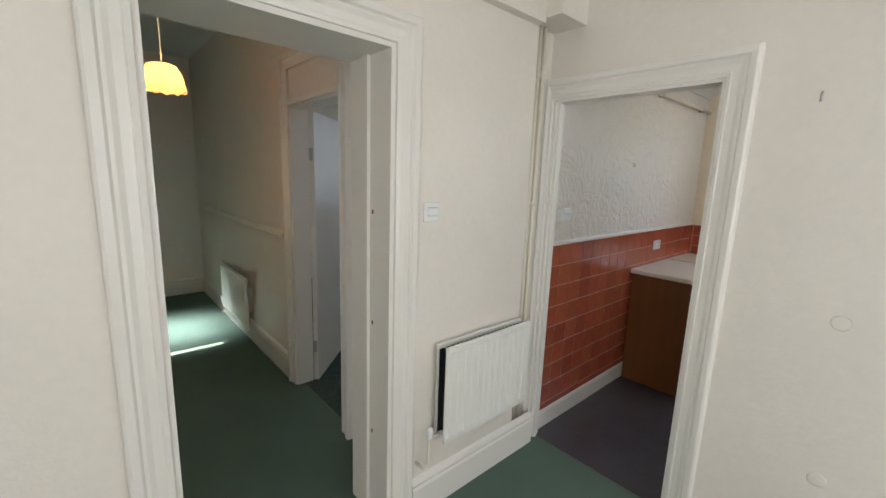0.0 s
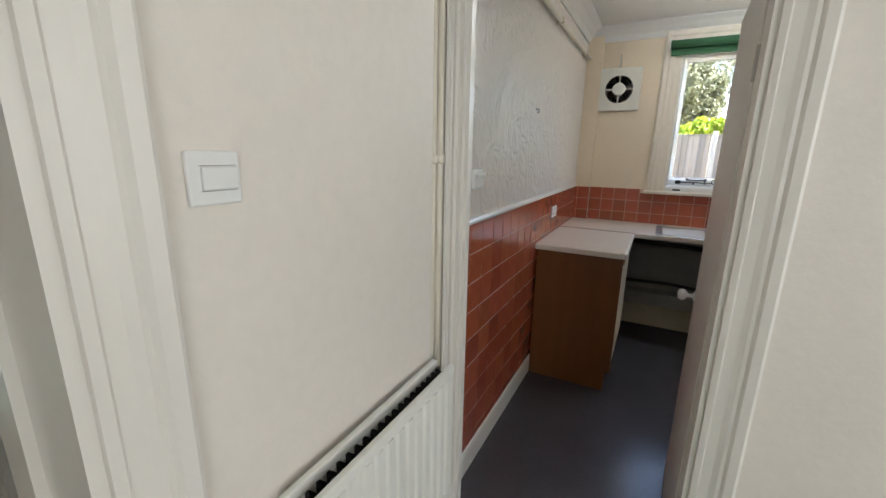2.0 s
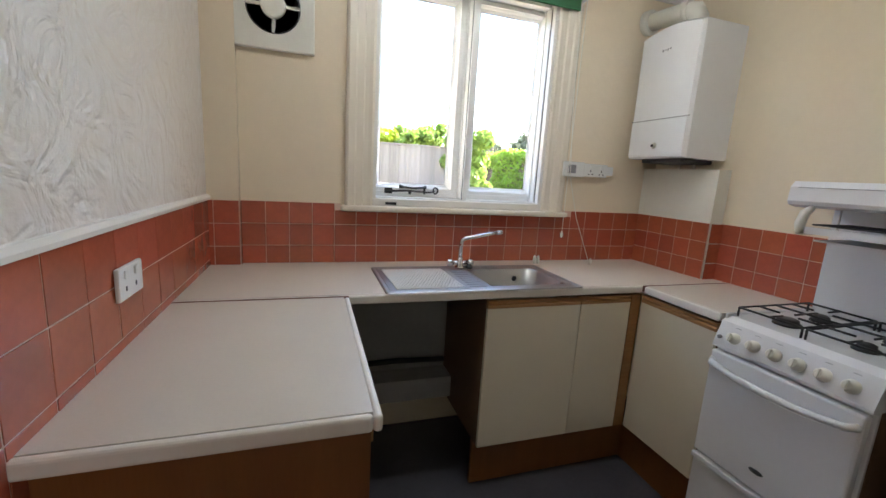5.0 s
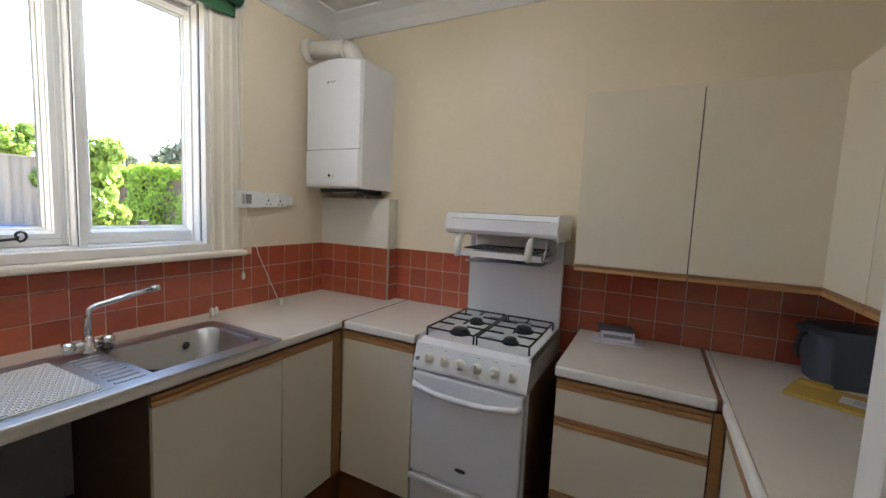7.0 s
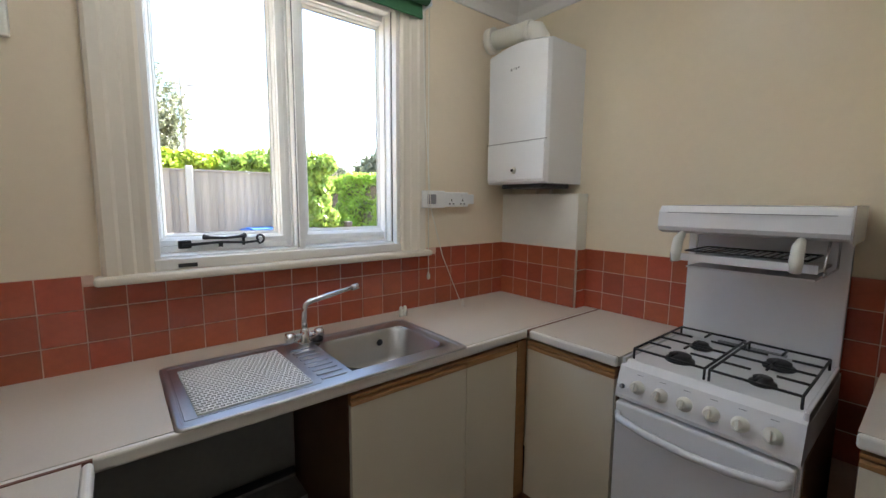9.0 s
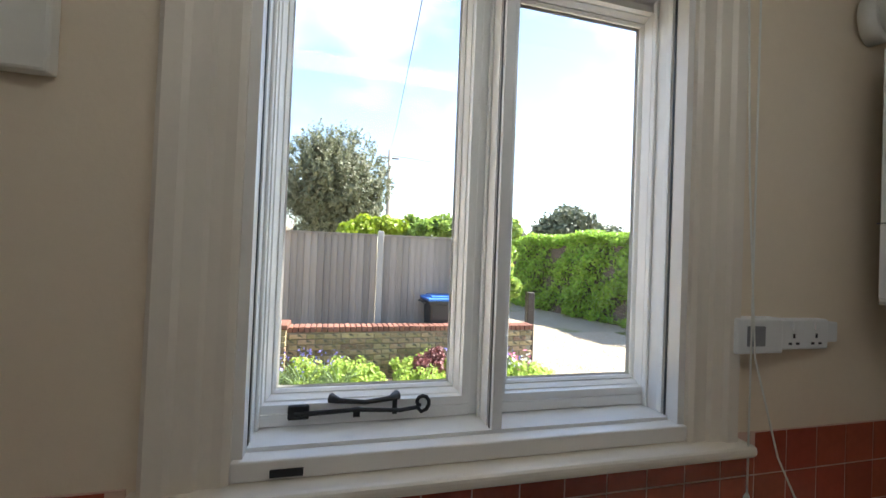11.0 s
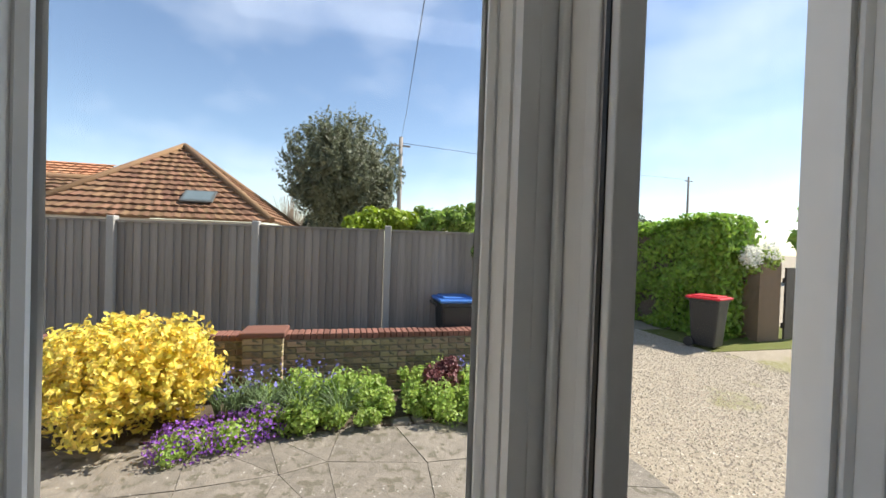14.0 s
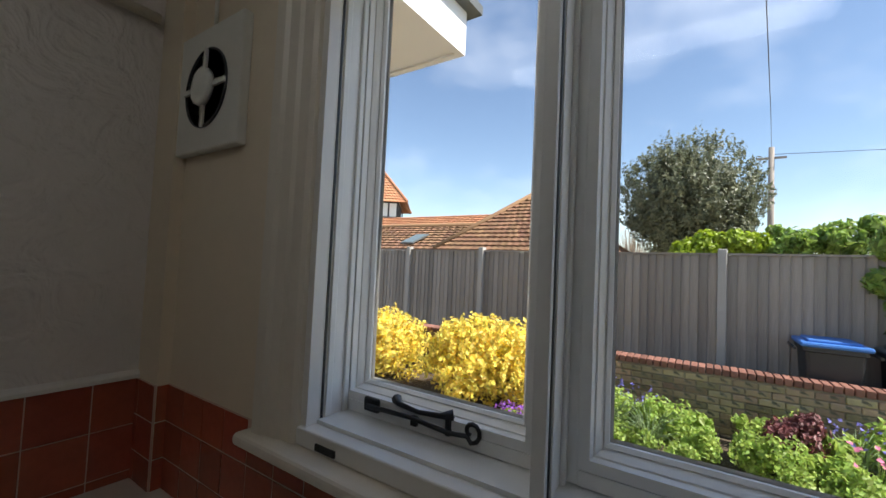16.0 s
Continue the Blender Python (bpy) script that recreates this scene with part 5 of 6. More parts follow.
def leaf_mesh(name, centres, normals, size, material, long=1.6, jitter=0.35):
    """Folded four-cornered leaves, each its own island."""
    n = len(centres)
    nz = normals + rng.normal(0, 0.55, (n, 3))
    nz /= np.linalg.norm(nz, axis=1, keepdims=True) + 1e-9
    ax = rng.normal(0, 1, (n, 3))
    u = np.cross(nz, ax)
    u /= np.linalg.norm(u, axis=1, keepdims=True) + 1e-9
    v = np.cross(nz, u)
    s = size * (1 + jitter * rng.uniform(-1, 1, (n, 1)))
    a, b = centres - u * s * long / 2, centres + u * s * long / 2
    c, d = centres + v * s / 2 + nz * s * 0.15, centres - v * s / 2 + nz * s * 0.15
    verts = np.stack([a, c, b, d], 1).reshape(-1, 3)
    idx = np.arange(n)[:, None] * 4
    faces = np.concatenate([idx + [0, 1, 2], idx + [0, 2, 3]], 0).tolist()
    me = bpy.data.meshes.new(name)
    me.from_pydata(verts.tolist(), [], faces)
    me.materials.append(material)
    return me


def blob_points(n, balls, shell=0.55, zmin=None):
    """Points in the outer part of a bunch of ellipsoids (cx, cy, cz, rx, ry, rz), roughened into clumps."""
    vol = np.array([b[3] * b[4] + b[4] * b[5] for b in balls])
    pick = rng.choice(len(balls), n, p=vol / vol.sum())
    d = rng.normal(0, 1, (n, 3))
    d /= np.linalg.norm(d, axis=1, keepdims=True)
    r = 1 - (1 - shell) * rng.uniform(0, 1, (n, 1)) ** 1.6
    r *= 1 + 0.10 * np.sin(d[:, :1] * 9 + pick[:, None] * 2.1) * np.cos(d[:, 1:2] * 8 + pick[:, None]) + 0.06 * np.sin(d[:, 2:3] * 14 + d[:, :1] * 11)
    B = np.array(balls)[pick]
    p = B[:, :3] + d * B[:, 3:] * r
    if zmin is not None:
        keep = p[:, 2] > zmin
        p, d = p[keep], d[keep]
    return p, d


def random_balls(n, cx, cy, cz, rx, ry, rz, r, seed, squash=1.0):
    g = np.random.default_rng(seed)
    out = []
    for _ in range(n):
        d = g.normal(0, 1, 3)
        d /= np.linalg.norm(d)
        k = g.uniform(0.35, 0.85)
        rr = r * g.uniform(0.7, 1.25)
        out.append((cx + d[0] * rx * k, cy + d[1] * ry * k, cz + d[2] * rz * k, rr, rr, rr * squash))
    return out


def stems(base, tips, r=0.012):
    s = Shape()
    for t in tips:
        b, t = Vector(base), Vector(t)
        mid = b.lerp(t, 0.5) + Vector((0, 0, 0.12 * (t - b).length))
        s.tube([b, b.lerp(mid, 0.6), mid, t], [r, r * 0.8, r * 0.6, r * 0.25], 6)
    return s


def shrub(name, label, at, radius, n, leaf, material, balls=14, seed=1, category="shrub", stem=M_BARK, squash=1.0, shell=0.5, sprigs=0):
    x, y, z = at
    rx, ry, rz = radius
    t = thing(name, label, category, (x, y, GZ))
    bs = [(0, 0, z - GZ, rx * 0.70, ry * 0.70, rz * 0.74)] + random_balls(balls, 0, 0, z - GZ, rx, ry, rz, min(radius) * 0.42, seed, squash)
    p, d = blob_points(n, bs, shell, zmin=0.02)
    if sprigs:
        sd = rng.normal(0, 1, (sprigs, 3))
        sd /= np.linalg.norm(sd, axis=1, keepdims=True)
        sd[:, 2] = np.abs(sd[:, 2]) * 1.1 - 0.25
        root = np.array([0, 0, z - GZ]) + sd * np.array([rx, ry, rz]) * rng.uniform(0.72, 0.95, (sprigs, 1))
        way = sd * 0.5 + np.array([0, 0, 0.6]) + rng.normal(0, 0.2, (sprigs, 3))
        run = rng.uniform(0.08, 0.18, (sprigs, 1))
        tips = np.concatenate([root + way * run * k / 12 + rng.normal(0, 0.018, (sprigs, 3)) for k in range(12)], 0)
        p, d = np.concatenate([p, tips], 0), np.concatenate([d, np.tile(sd, (12, 1))], 0)
    part("foliage", leaf_mesh(name + "_leaves", p, d, leaf, material), material, t)
    part("stems", stems((0, 0, 0), [(b[0], b[1], b[2]) for b in bs[1:9]], 0.014), stem, t)
    return t


def bar(size_x, size_y, z0, z1):
    return box(-size_x / 2, -size_y / 2, z0, size_x / 2, size_y / 2, z1)


# ground: one gravel sheet to the horizon, a slab terrace, the planted bed
g = Shape()
g.box(5.137, -500, GZ - 0.3, 900, 500, GZ)
g.box(-500, -500, GZ - 0.3, 5.137, YS - 0.25, GZ).box(-500, 6.7, GZ - 0.3, 5.137, 500, GZ)
structure("ground", g, M_GRAVEL, "pale gravel drive and open ground", "ground")
structure("soil_bed", box(8.82, -2.0, GZ, 9.85, 9.0, GZ + 0.05), M_SOIL, "dark soil in the flower bed", "soil")
structure("verge", box(11.0, -30, GZ, 13.0, -6.4, GZ + 0.012), M_GRASS, "rough grass verge by the hedge", "grass")

# yellow shrubs
shrub("golden_shrub", "large rounded golden-yellow leafed shrub by the wall", (9.05, 2.58, 0.44), (0.74, 0.84, 0.60), 9500, 0.040, M_YELLOW, 30, 3, sprigs=420)
shrub("golden_shrub", "wide golden-yellow leafed shrub by the wall", (9.2, 4.42, 0.40), (0.66, 0.70, 0.54), 8000, 0.040, M_YELLOW, 26, 5, sprigs=360)
shrub("maroon_shrub", "small rounded maroon leafed shrub", (9.2, -0.55, 0.24), (0.26, 0.33, 0.24), 2600, 0.03, M_MAROON, 10, 9)
rp = random.Random(12)
for i in range(44):
    x, y = rp.uniform(8.70, 9.6), rp.uniform(-1.95, 1.35)
    r, h = rp.uniform(0.16, 0.36), rp.uniform(0.24, 0.50) * (1.0 if x > 9.0 else 0.8)
    shrub("border_plant", "leafy green border plant in the bed", (x, y, GZ + 0.05 + h * 0.45), (r, r, h * 0.6), 560, rp.choice((0.028, 0.036, 0.046)), M_HERB, 8, 20 + i, "plant", M_HERB)
for i, (x, y, r) in enumerate(((8.66, 1.62, 0.30), (8.54, 1.92, 0.24), (8.84, 1.36, 0.22))):
    c = shrub("aubrieta", "low mound of purple flowers spilling onto the slabs", (x, y, GZ + 0.13), (r, r * 1.2, 0.17), 700, 0.026, M_HERB, 6, 40 + i, "flowers", M_HERB)
    p, d = blob_points(520, [(0, 0, 0.13, r, r * 1.2, 0.2)], 0.85, zmin=0.06)
    part("flowers", leaf_mesh("purple_flowers", p, d, 0.026, M_PURPLE, 1.0), M_PURPLE, c)
for x, y, k in ((9.15, 1.62, 90), (9.0, 1.32, 80), (8.92, 1.02, 70), (8.9, 0.62, 60), (9.3, -1.2, 70)):
    c = thing("grass_clump", "arching clump of thin grey-green grass blades", "grass", (x, y, GZ + 0.04))
    s = Shape()
    for _ in range(k):
        a, l, h = rng.uniform(0, 6.28), rng.uniform(0.10, 0.34), rng.uniform(0.22, 0.42)
        ca, sa = math.cos(a), math.sin(a)
        s.tube([(0.05 * ca, 0.05 * sa, 0), (l * 0.45 * ca, l * 0.45 * sa, h * 0.8), (l * 0.8 * ca, l * 0.8 * sa, h), (l * 1.1 * ca, l * 1.1 * sa, h * 0.85)], [0.005, 0.005, 0.004, 0.001], 3)
    part("blades", s, M_BLADE, c)
for i, (x, y) in enumerate(((9.15, 1.45), (9.3, 0.8), (9.3, -0.95), (9.25, -1.6), (9.35, 1.1), (9.1, 1.75))):
    c = thing("bluebell_clump", "clump of strappy leaves with blue flowers", "flowers", (x, y, GZ))
    s = Shape()
    for k in range(34):
        a, l, h = rng.uniform(0, 6.28), rng.uniform(0.08, 0.26), rng.uniform(0.28, 0.52)
        ca, sa = math.cos(a), math.sin(a)
        s.tube([(0.03 * ca, 0.03 * sa, 0), (l * 0.5 * ca, l * 0.5 * sa, h * 0.75), (l * ca, l * sa, h)], [0.008, 0.007, 0.002], 4)
    part("leaves", s, M_BLADE, c)
    p = np.stack([rng.normal(0, 0.14, 46), rng.normal(0, 0.14, 46), rng.uniform(0.36, 0.60, 46)], 1)
    part("flowers", leaf_mesh("blue_flowers", p, rng.normal(0, 1, (46, 3)), 0.030, M_BLUE, 1.2), M_BLUE, c)
for i, (x, y, m) in enumerate(((8.95, -1.0, M_PINK), (9.15, -1.75, M_PINK), (9.0, -1.5, M_WHITEPETAL), (9.2, -1.9, M_WHITEPETAL))):
    c = thing("border_flowers", "scattered small pink and white flowers", "flowers", (x, y, GZ))
    p = np.stack([rng.normal(0, 0.13, 14), rng.normal(0, 0.13, 14), rng.uniform(0.36, 0.52, 14)], 1)
    part("blooms", leaf_mesh("blooms", p, np.tile([[-0.6, 0, 0.8]], (14, 1)), 0.042, m, 1.0), m, c)
    part("stalks", stems((0, 0, 0.05), [tuple(q) for q in p[:8]], 0.004), M_HERB, c)

# hedge along the drive
hx0, hy0, hx1, hy1 = 11.9, -7.4, 24.0, -5.4
hl = math.hypot(hx1 - hx0, hy1 - hy0)
hedge = thing("hedge", "tall clipped bright green hedge along the drive", "hedge", (hx0, hy0, GZ), math.degrees(math.atan2(hy1 - hy0, hx1 - hx0)))
n = 42000
along = hl * rng.uniform(0, 1, n) ** 1.5
face = rng.uniform(0, 1, n)
px, py, pz = along.copy(), np.zeros(n), rng.uniform(0.03, 2.68, n)
topm, endm = face < 0.34, face > 0.86
frontm = ~(topm | endm)
wob = 0.10 * np.sin(along * 2.3) + 0.08 * np.sin(along * 5.1 + pz * 3) + 0.07 * np.sin(pz * 6 + along)
py[frontm] = -rng.uniform(0, 0.22, frontm.sum()) + wob[frontm] - 0.10 * (pz[frontm] / 2.7) ** 3
py[topm] = -rng.uniform(0, 1.3, topm.sum())
pz[topm] = 2.66 + wob[topm] - rng.uniform(0, 0.18, topm.sum()) - 0.012 * along[topm]
px[endm] = rng.uniform(0, 0.2, endm.sum()) - 0.05 + wob[endm]
py[endm] = -rng.uniform(0, 1.3, endm.sum())
nrm = np.zeros((n, 3))
nrm[frontm, 1], nrm[topm, 2], nrm[endm, 0] = 1, 1, -1
part("foliage", leaf_mesh("hedge_leaves", np.stack([px, py, pz], 1), nrm, 0.075, M_HEDGE), M_HEDGE, hedge)
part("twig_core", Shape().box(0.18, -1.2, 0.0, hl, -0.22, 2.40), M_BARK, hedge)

# climber over the fence end, with ivy along its top
cl = shrub("climbing_plant", "tall bushy climber covering the fence end", (10.50, -1.86, 1.36), (0.34, 0.54, 1.42), 11000, 0.07, M_CLIMB, 26, 61, "climber")
for i, (y, z, r) in enumerate(((-1.35, 2.2, 0.30), (-0.85, 2.15, 0.24), (-0.3, 2.12, 0.22))):
    shrub("ivy_mound", "mound of leafy growth over the fence top", (11.55, y, z), (0.3, 0.42, r + 0.06), 1500, 0.06, M_CLIMB if i < 2 else M_LIME, 8, 70 + i, "climber")
shrub("lime_shrub", "bright lime-green shrub behind the fence", (11.9, 0.25, 2.05), (0.4, 0.45, 0.36), 2200, 0.06, M_LIME, 10, 77)

# round evergreen tree beyond the fence
tree = thing("tree", "dense round-headed evergreen tree behind the fence", "tree", (22.0, 0.75, GZ))
part("trunk", stems((0, 0, 0), [(0.5, 0.6, 3.8), (-0.4, -0.7, 4.0), (0.2, 1.2, 4.6), (-0.3, -1.3, 4.6), (0, 0.1, 5.6)], 0.16), M_BARK, tree)
bs = [(0, 0, 4.3, 1.9, 2.05, 2.1)] + random_balls(170, 0, 0, 4.35, 2.2, 2.4, 2.6, 0.30, 81)
p, d = blob_points(80000, bs, 0.45)
sd = rng.normal(0, 1, (620, 3))
sd /= np.linalg.norm(sd, axis=1, keepdims=True)
sd[:, 2] = np.abs(sd[:, 2]) * np.where(rng.uniform(0, 1, 620) < 0.75, 1, -0.6)
root = np.array([0, 0, 4.35]) + sd * np.array([2.05, 2.25, 2.35])
way = sd * 0.6 + np.array([0, 0, 0.7]) + rng.normal(0, 0.2, (620, 3))
run = rng.uniform(0.25, 0.55, (620, 1))
shoots = np.concatenate([root + way * run * k / 16 + rng.normal(0, 0.035, (620, 3)) for k in range(16)], 0)
p, d = np.concatenate([p, shoots], 0), np.concatenate([d, np.tile(sd, (16, 1))], 0)
part("crown", leaf_mesh("tree_leaves", p, d, 0.06, M_TREE, 2.6), M_TREE, tree)

# distant growth
for i, (x, y, z, r, h, m) in enumerate(((50, -28.5, 5.2, 5.0, 4.6, M_FARLEAF), (52, -34.5, 4.6, 5.5, 3.0, M_FARLEAF), (42, -16, 2.6, 3.5, 2.2, M_FARLEAF), (40, 3.2, 2.4, 1.1, 2.0, M_FARLEAF), (24, -32, 3.6, 3.2, 2.6, M_HEDGE))):
    t = thing("distant_tree", "hazy broad tree in the distance", "tree", (x, y, GZ), 0, "distant trees")
    part("trunk", stems((0, 0, 0), [(0.4, 0.3, z), (-0.4, -0.3, z)], 0.25), M_BARK, t)
    p, d = blob_points(5000, [(0, 0, z, r * 0.8, r * 0.8, h * 0.8)] + random_balls(18, 0, 0, z, r, r, h, r * 0.32, 90 + i, 0.8), 0.6, zmin=0)
    part("crown", leaf_mesh("far_leaves", p, d, 0.42, m, 1.5), m, t)
for i, (x, y, h, w) in enumerate(((26, -3.6, 3.5, 1.6), (27, -5.2, 3.3, 1.7), (34, -13.5, 4.0, 2.2), (30, 3.7, 4.3, 0.8))):
    t = thing("bare_tree", "leafless twiggy tree behind the fence", "tree", (x, y, GZ), 0, "bare trees")
    tips = [(rng.normal(0, w * 0.5), rng.normal(0, w * 0.6), h * rng.uniform(0.7, 1.05)) for _ in range(90)]
    part("branches", stems((0, 0, 0), tips, 0.035), M_TWIG, t)

# telegraph poles and wires
for x, y, h in ((26.0, -2.12, 7.3), (40.0, -34.3, 9.6)):
    t = thing("telegraph_pole", "weathered wooden telegraph pole", "pole", (x, y, GZ), 0, "telegraph poles")
    part("pole", Shape().tube([(0, 0, 0), (0, 0, h - GZ)], [0.14, 0.10], 10), M_FENCE, t)
    part("crossarm", box(-0.05, -0.5, h - GZ - 0.5, 0.05, 0.5, h - GZ - 0.42), M_FENCE, t)
wr = thing("overhead_wire", "thin black overhead telephone wire", "wire", (0, 0, 0))
part("wire", Shape().tube([(5.3, 0.15, 4.9), (10, -0.35, 5.2), (18, -1.25, 6.1), (26, -2.12, 7.2)], 0.008, 5), M_BLACK, wr)
wr = thing("overhead_wire", "thin distant overhead wire", "wire", (0, 0, 0))
part("wire", Shape().tube([(26, -2.12, 7.0), (33, -18, 7.9), (40, -34.3, 9.3)], 0.012, 5), M_BLACK, wr)

# wheelie bins


def wheelie_bin(name, label, at, turn, lid, s=1.0, tall=1.0, slim=1.0):
    b = thing(name, label, "bin", at, turn, "wheelie bins")
    q = Shape()
    rings = [round_rect(-0.22 * s, -0.20 * s, 0.22 * s, 0.20 * s, 0.04, 0.06), round_rect(-0.29 * s, -0.25 * s, 0.27 * s, 0.25 * s, 0.05, 0.95 * s), round_rect(-0.31 * s, -0.28 * s, 0.30 * s, 0.28 * s, 0.05, 0.96 * s), round_rect(-0.31 * s, -0.28 * s, 0.30 * s, 0.28 * s, 0.05, 1.0 * s)]
    vv = [[q.bm.verts.new(p) for p in ring] for ring in rings]
    for a, c in zip(vv, vv[1:]):
        for k in range(len(a)):
            q.bm.faces.new((a[k], a[(k + 1) % len(a)], c[(k + 1) % len(a)], c[k]))
    q.bm.faces.new(vv[0][::-1])
    q.bm.faces.new(vv[-1])
    part("body", q, M_BIN, b)
    part("lid", Shape().box(-0.34 * s, -0.30 * s, 1.0 * s, 0.32 * s, 0.30 * s, 1.045 * s, bevel=0.02).box(-0.26 * s, -0.22 * s, 1.04 * s, 0.24 * s, 0.22 * s, 1.07 * s, bevel=0.014), lid, b)
    part("handle", Shape().tube([(0.36 * s, -0.2 * s, 0.97 * s), (0.36 * s, 0.2 * s, 0.97 * s)], 0.016, 8), M_BIN, b)
    for yy in (-0.24, 0.24):
        part("wheel", Shape().tube([(0.24 * s, yy * s - 0.02, 0.10), (0.24 * s, yy * s + 0.02, 0.10)], 0.10, 14), M_BIN, b)
    for ob in b.children:
        ob.data.transform(Matrix.Diagonal((slim, 1, tall, 1)))
    return b


wheelie_bin("wheelie_bin", "black wheelie bin with blue lid by the fence", (10.36, -0.97, GZ), 90, M_BLUELID, 1.0, 1.11, 0.86)
wheelie_bin("wheelie_bin", "black wheelie bin with grey lid by the fence", (10.36, -1.66, GZ), 90, M_GREYLID, 0.98, 1.11, 0.92)
wheelie_bin("wheelie_bin", "black wheelie bin with red lid by the hedge", (11.35, -6.62, GZ), 20, M_REDLID)
bd = thing("gate_post", "dark square timber gate post", "post", (10.35, -2.55, GZ))
part("post", Shape().box(-0.06, -0.06, 0, 0.06, 0.06, 1.25, bevel=0.008), M_GATE, bd)

# gate and garden wall beyond the red bin
gw = thing("garden_wall", "old brick garden wall with white blossom on top", "wall", (11.6, -8.5, GZ))
part("brickwork", Shape().box(0.0, -0.35, 0, 0.9, 0.25, 1.75), M_BRICK, gw)
p, d = blob_points(1600, random_balls(8, 0.3, 0.1, 1.85, 0.6, 0.6, 0.25, 0.22, 120), 0.5)
part("blossom", leaf_mesh("blossom", p, d, 0.055, M_WHITEPETAL, 1.1), M_WHITEPETAL, gw)
p, d = blob_points(1400, random_balls(8, 0.3, 0.1, 1.8, 0.6, 0.6, 0.25, 0.22, 121), 0.5)
part("leaves", leaf_mesh("blossom_leaves", p, d, 0.06, M_HERB), M_HERB, gw)
gt = thing("timber_gate", "dark boarded timber gate", "gate", (11.55, -8.90, GZ), -75)
for i in range(9):
    part("board", box(0.02 + i * 0.14, -0.02, 0.06, 0.155 + i * 0.14, 0.02, 1.65), M_GATE, gt)
part("ledge", box(0, 0.02, 0.3, 1.3, 0.05, 0.42), M_GATE, gt)
part("ledge", box(0, 0.02, 1.3, 1.3, 0.05, 1.42), M_GATE, gt)

# fence: concrete posts and feather-edge boards
fence = thing("fence", "weathered grey feather-edge fence with concrete posts", "fence", (10.72, -0.015, GZ), math.degrees(math.atan2(3.7 + 0.015, 11.1 - 10.72)))
post_mesh = Shape().box(-0.05, -0.06, 0, 0.05, 0.06, 2.18, bevel=0.012).mesh("post")
post_mesh.materials.append(M_POST)
board_mesh = Shape().extrude([(0.0, 0.0), (0.022, 0.0), (0.022, 1.80), (0.0, 1.80)], (0.0, 0, 0), (0.118, 0, 0), (0, 1, 0)).mesh("board")
board_mesh.materials.append(M_FENCE)
gravel_mesh = box(0.05, -0.025, 0, 1.82, 0.025, 0.30).mesh("gravel_board")
gravel_mesh.materials.append(M_POST)
cap_mesh = box(0.05, -0.03, 2.10, 1.82, 0.03, 2.125).mesh("cap_rail")
cap_mesh.materials.append(M_FENCE)
for i in range(-1, 8):
    part("post", post_mesh, M_POST, fence).matrix_local = pose(1.87 * i, 0, 0)
    if i == 7:
        continue
    part("gravel_board", gravel_mesh, M_POST, fence).matrix_local = pose(1.87 * i, 0, 0)
    part("cap_rail", cap_mesh, M_FENCE, fence).matrix_local = pose(1.87 * i, 0, 0)
    for k in range(17):
        part("board", board_mesh, M_FENCE, fence).matrix_local = pose(1.87 * i + 0.055 + k * 0.1035, -0.012 + 0.006 * rng.uniform(-1, 1), 0.30 + rng.uniform(-0.006, 0.006), 0, 0, -9.5 + rng.uniform(-2, 2))

# houses


def tiled_slope(a, b, c, d, rows, cols, thick=0.04):
    """A roof slope from eave a-b up to ridge d-c, laid in overlapping tiles."""
    a, b, c, d = (Vector(v) for v in (a, b, c, d))
    nrm = (b - a).cross(d - a).normalized()
    if nrm.z < 0:
        nrm = -nrm
    verts, faces = [], []
    for r in range(rows):
        f0, f1 = r / rows, (r + 1.12) / rows
        l0, r0, l1, r1 = a.lerp(d, f0), b.lerp(c, f0), a.lerp(d, min(f1, 1)), b.lerp(c, min(f1, 1))
        width = (r0 - l0).length / max((b - a).length, 1e-6)
        n = max(1, round(cols * width))
        for k in range(n):
            for q in range(2):
                s0, s1 = (k + 0.5 * q) / n, (k + 0.5 * (q + 1)) / n
                h0, h1 = (thick * 0.4, thick * 1.1) if q == 0 else (thick * 1.1, thick * 0.4)
                i = len(verts)
                verts += [l0.lerp(r0, s0) + nrm * (thick + h0), l0.lerp(r0, s1) + nrm * (thick + h1), l1.lerp(r1, s1) + nrm * h1 * 0.6, l1.lerp(r1, s0) + nrm * h0 * 0.6, l0.lerp(r0, s0), l0.lerp(r0, s1)]
                faces += [(i, i + 1, i + 2, i + 3), (i + 4, i + 5, i + 1, i)]
    me = bpy.data.meshes.new("roof_slope")
    me.from_pydata([tuple(v) for v in verts], [], faces)
    return me


# bungalow with a hipped roof behind the fence
ex0, ex1, ey0, ey1, ez, rz = 15.2, 21.6, 2.35, 7.6, 2.15, 4.35
ax, ay = 18.2, 5.3
bung = thing("bungalow", "bungalow with a hipped brown tiled roof", "house", (0, 0, 0))
part("wall", box(ex0 + 0.4, ey0 + 0.4, GZ, ex1 - 0.4, ey1 - 0.4, ez), M_RENDER, bung)
for q, (a, b) in enumerate((((ex0, ey1, ez), (ex0, ey0, ez)), ((ex0, ey0, ez), (ex1, ey0, ez)), ((ex1, ey1, ez), (ex0, ey1, ez)))):
    part("roof_slope", tiled_slope(a, b, (ax, ay, rz), (ax, ay, rz), 15, 24), M_ROOF, bung)
for a in ((ex0, ey0), (ex0, ey1), (ex1, ey0)):
    part("hip_ridge", Shape().tube([(*a, ez + 0.06), (ax, ay, rz + 0.08)], 0.09, 8), M_ROOF, bung)
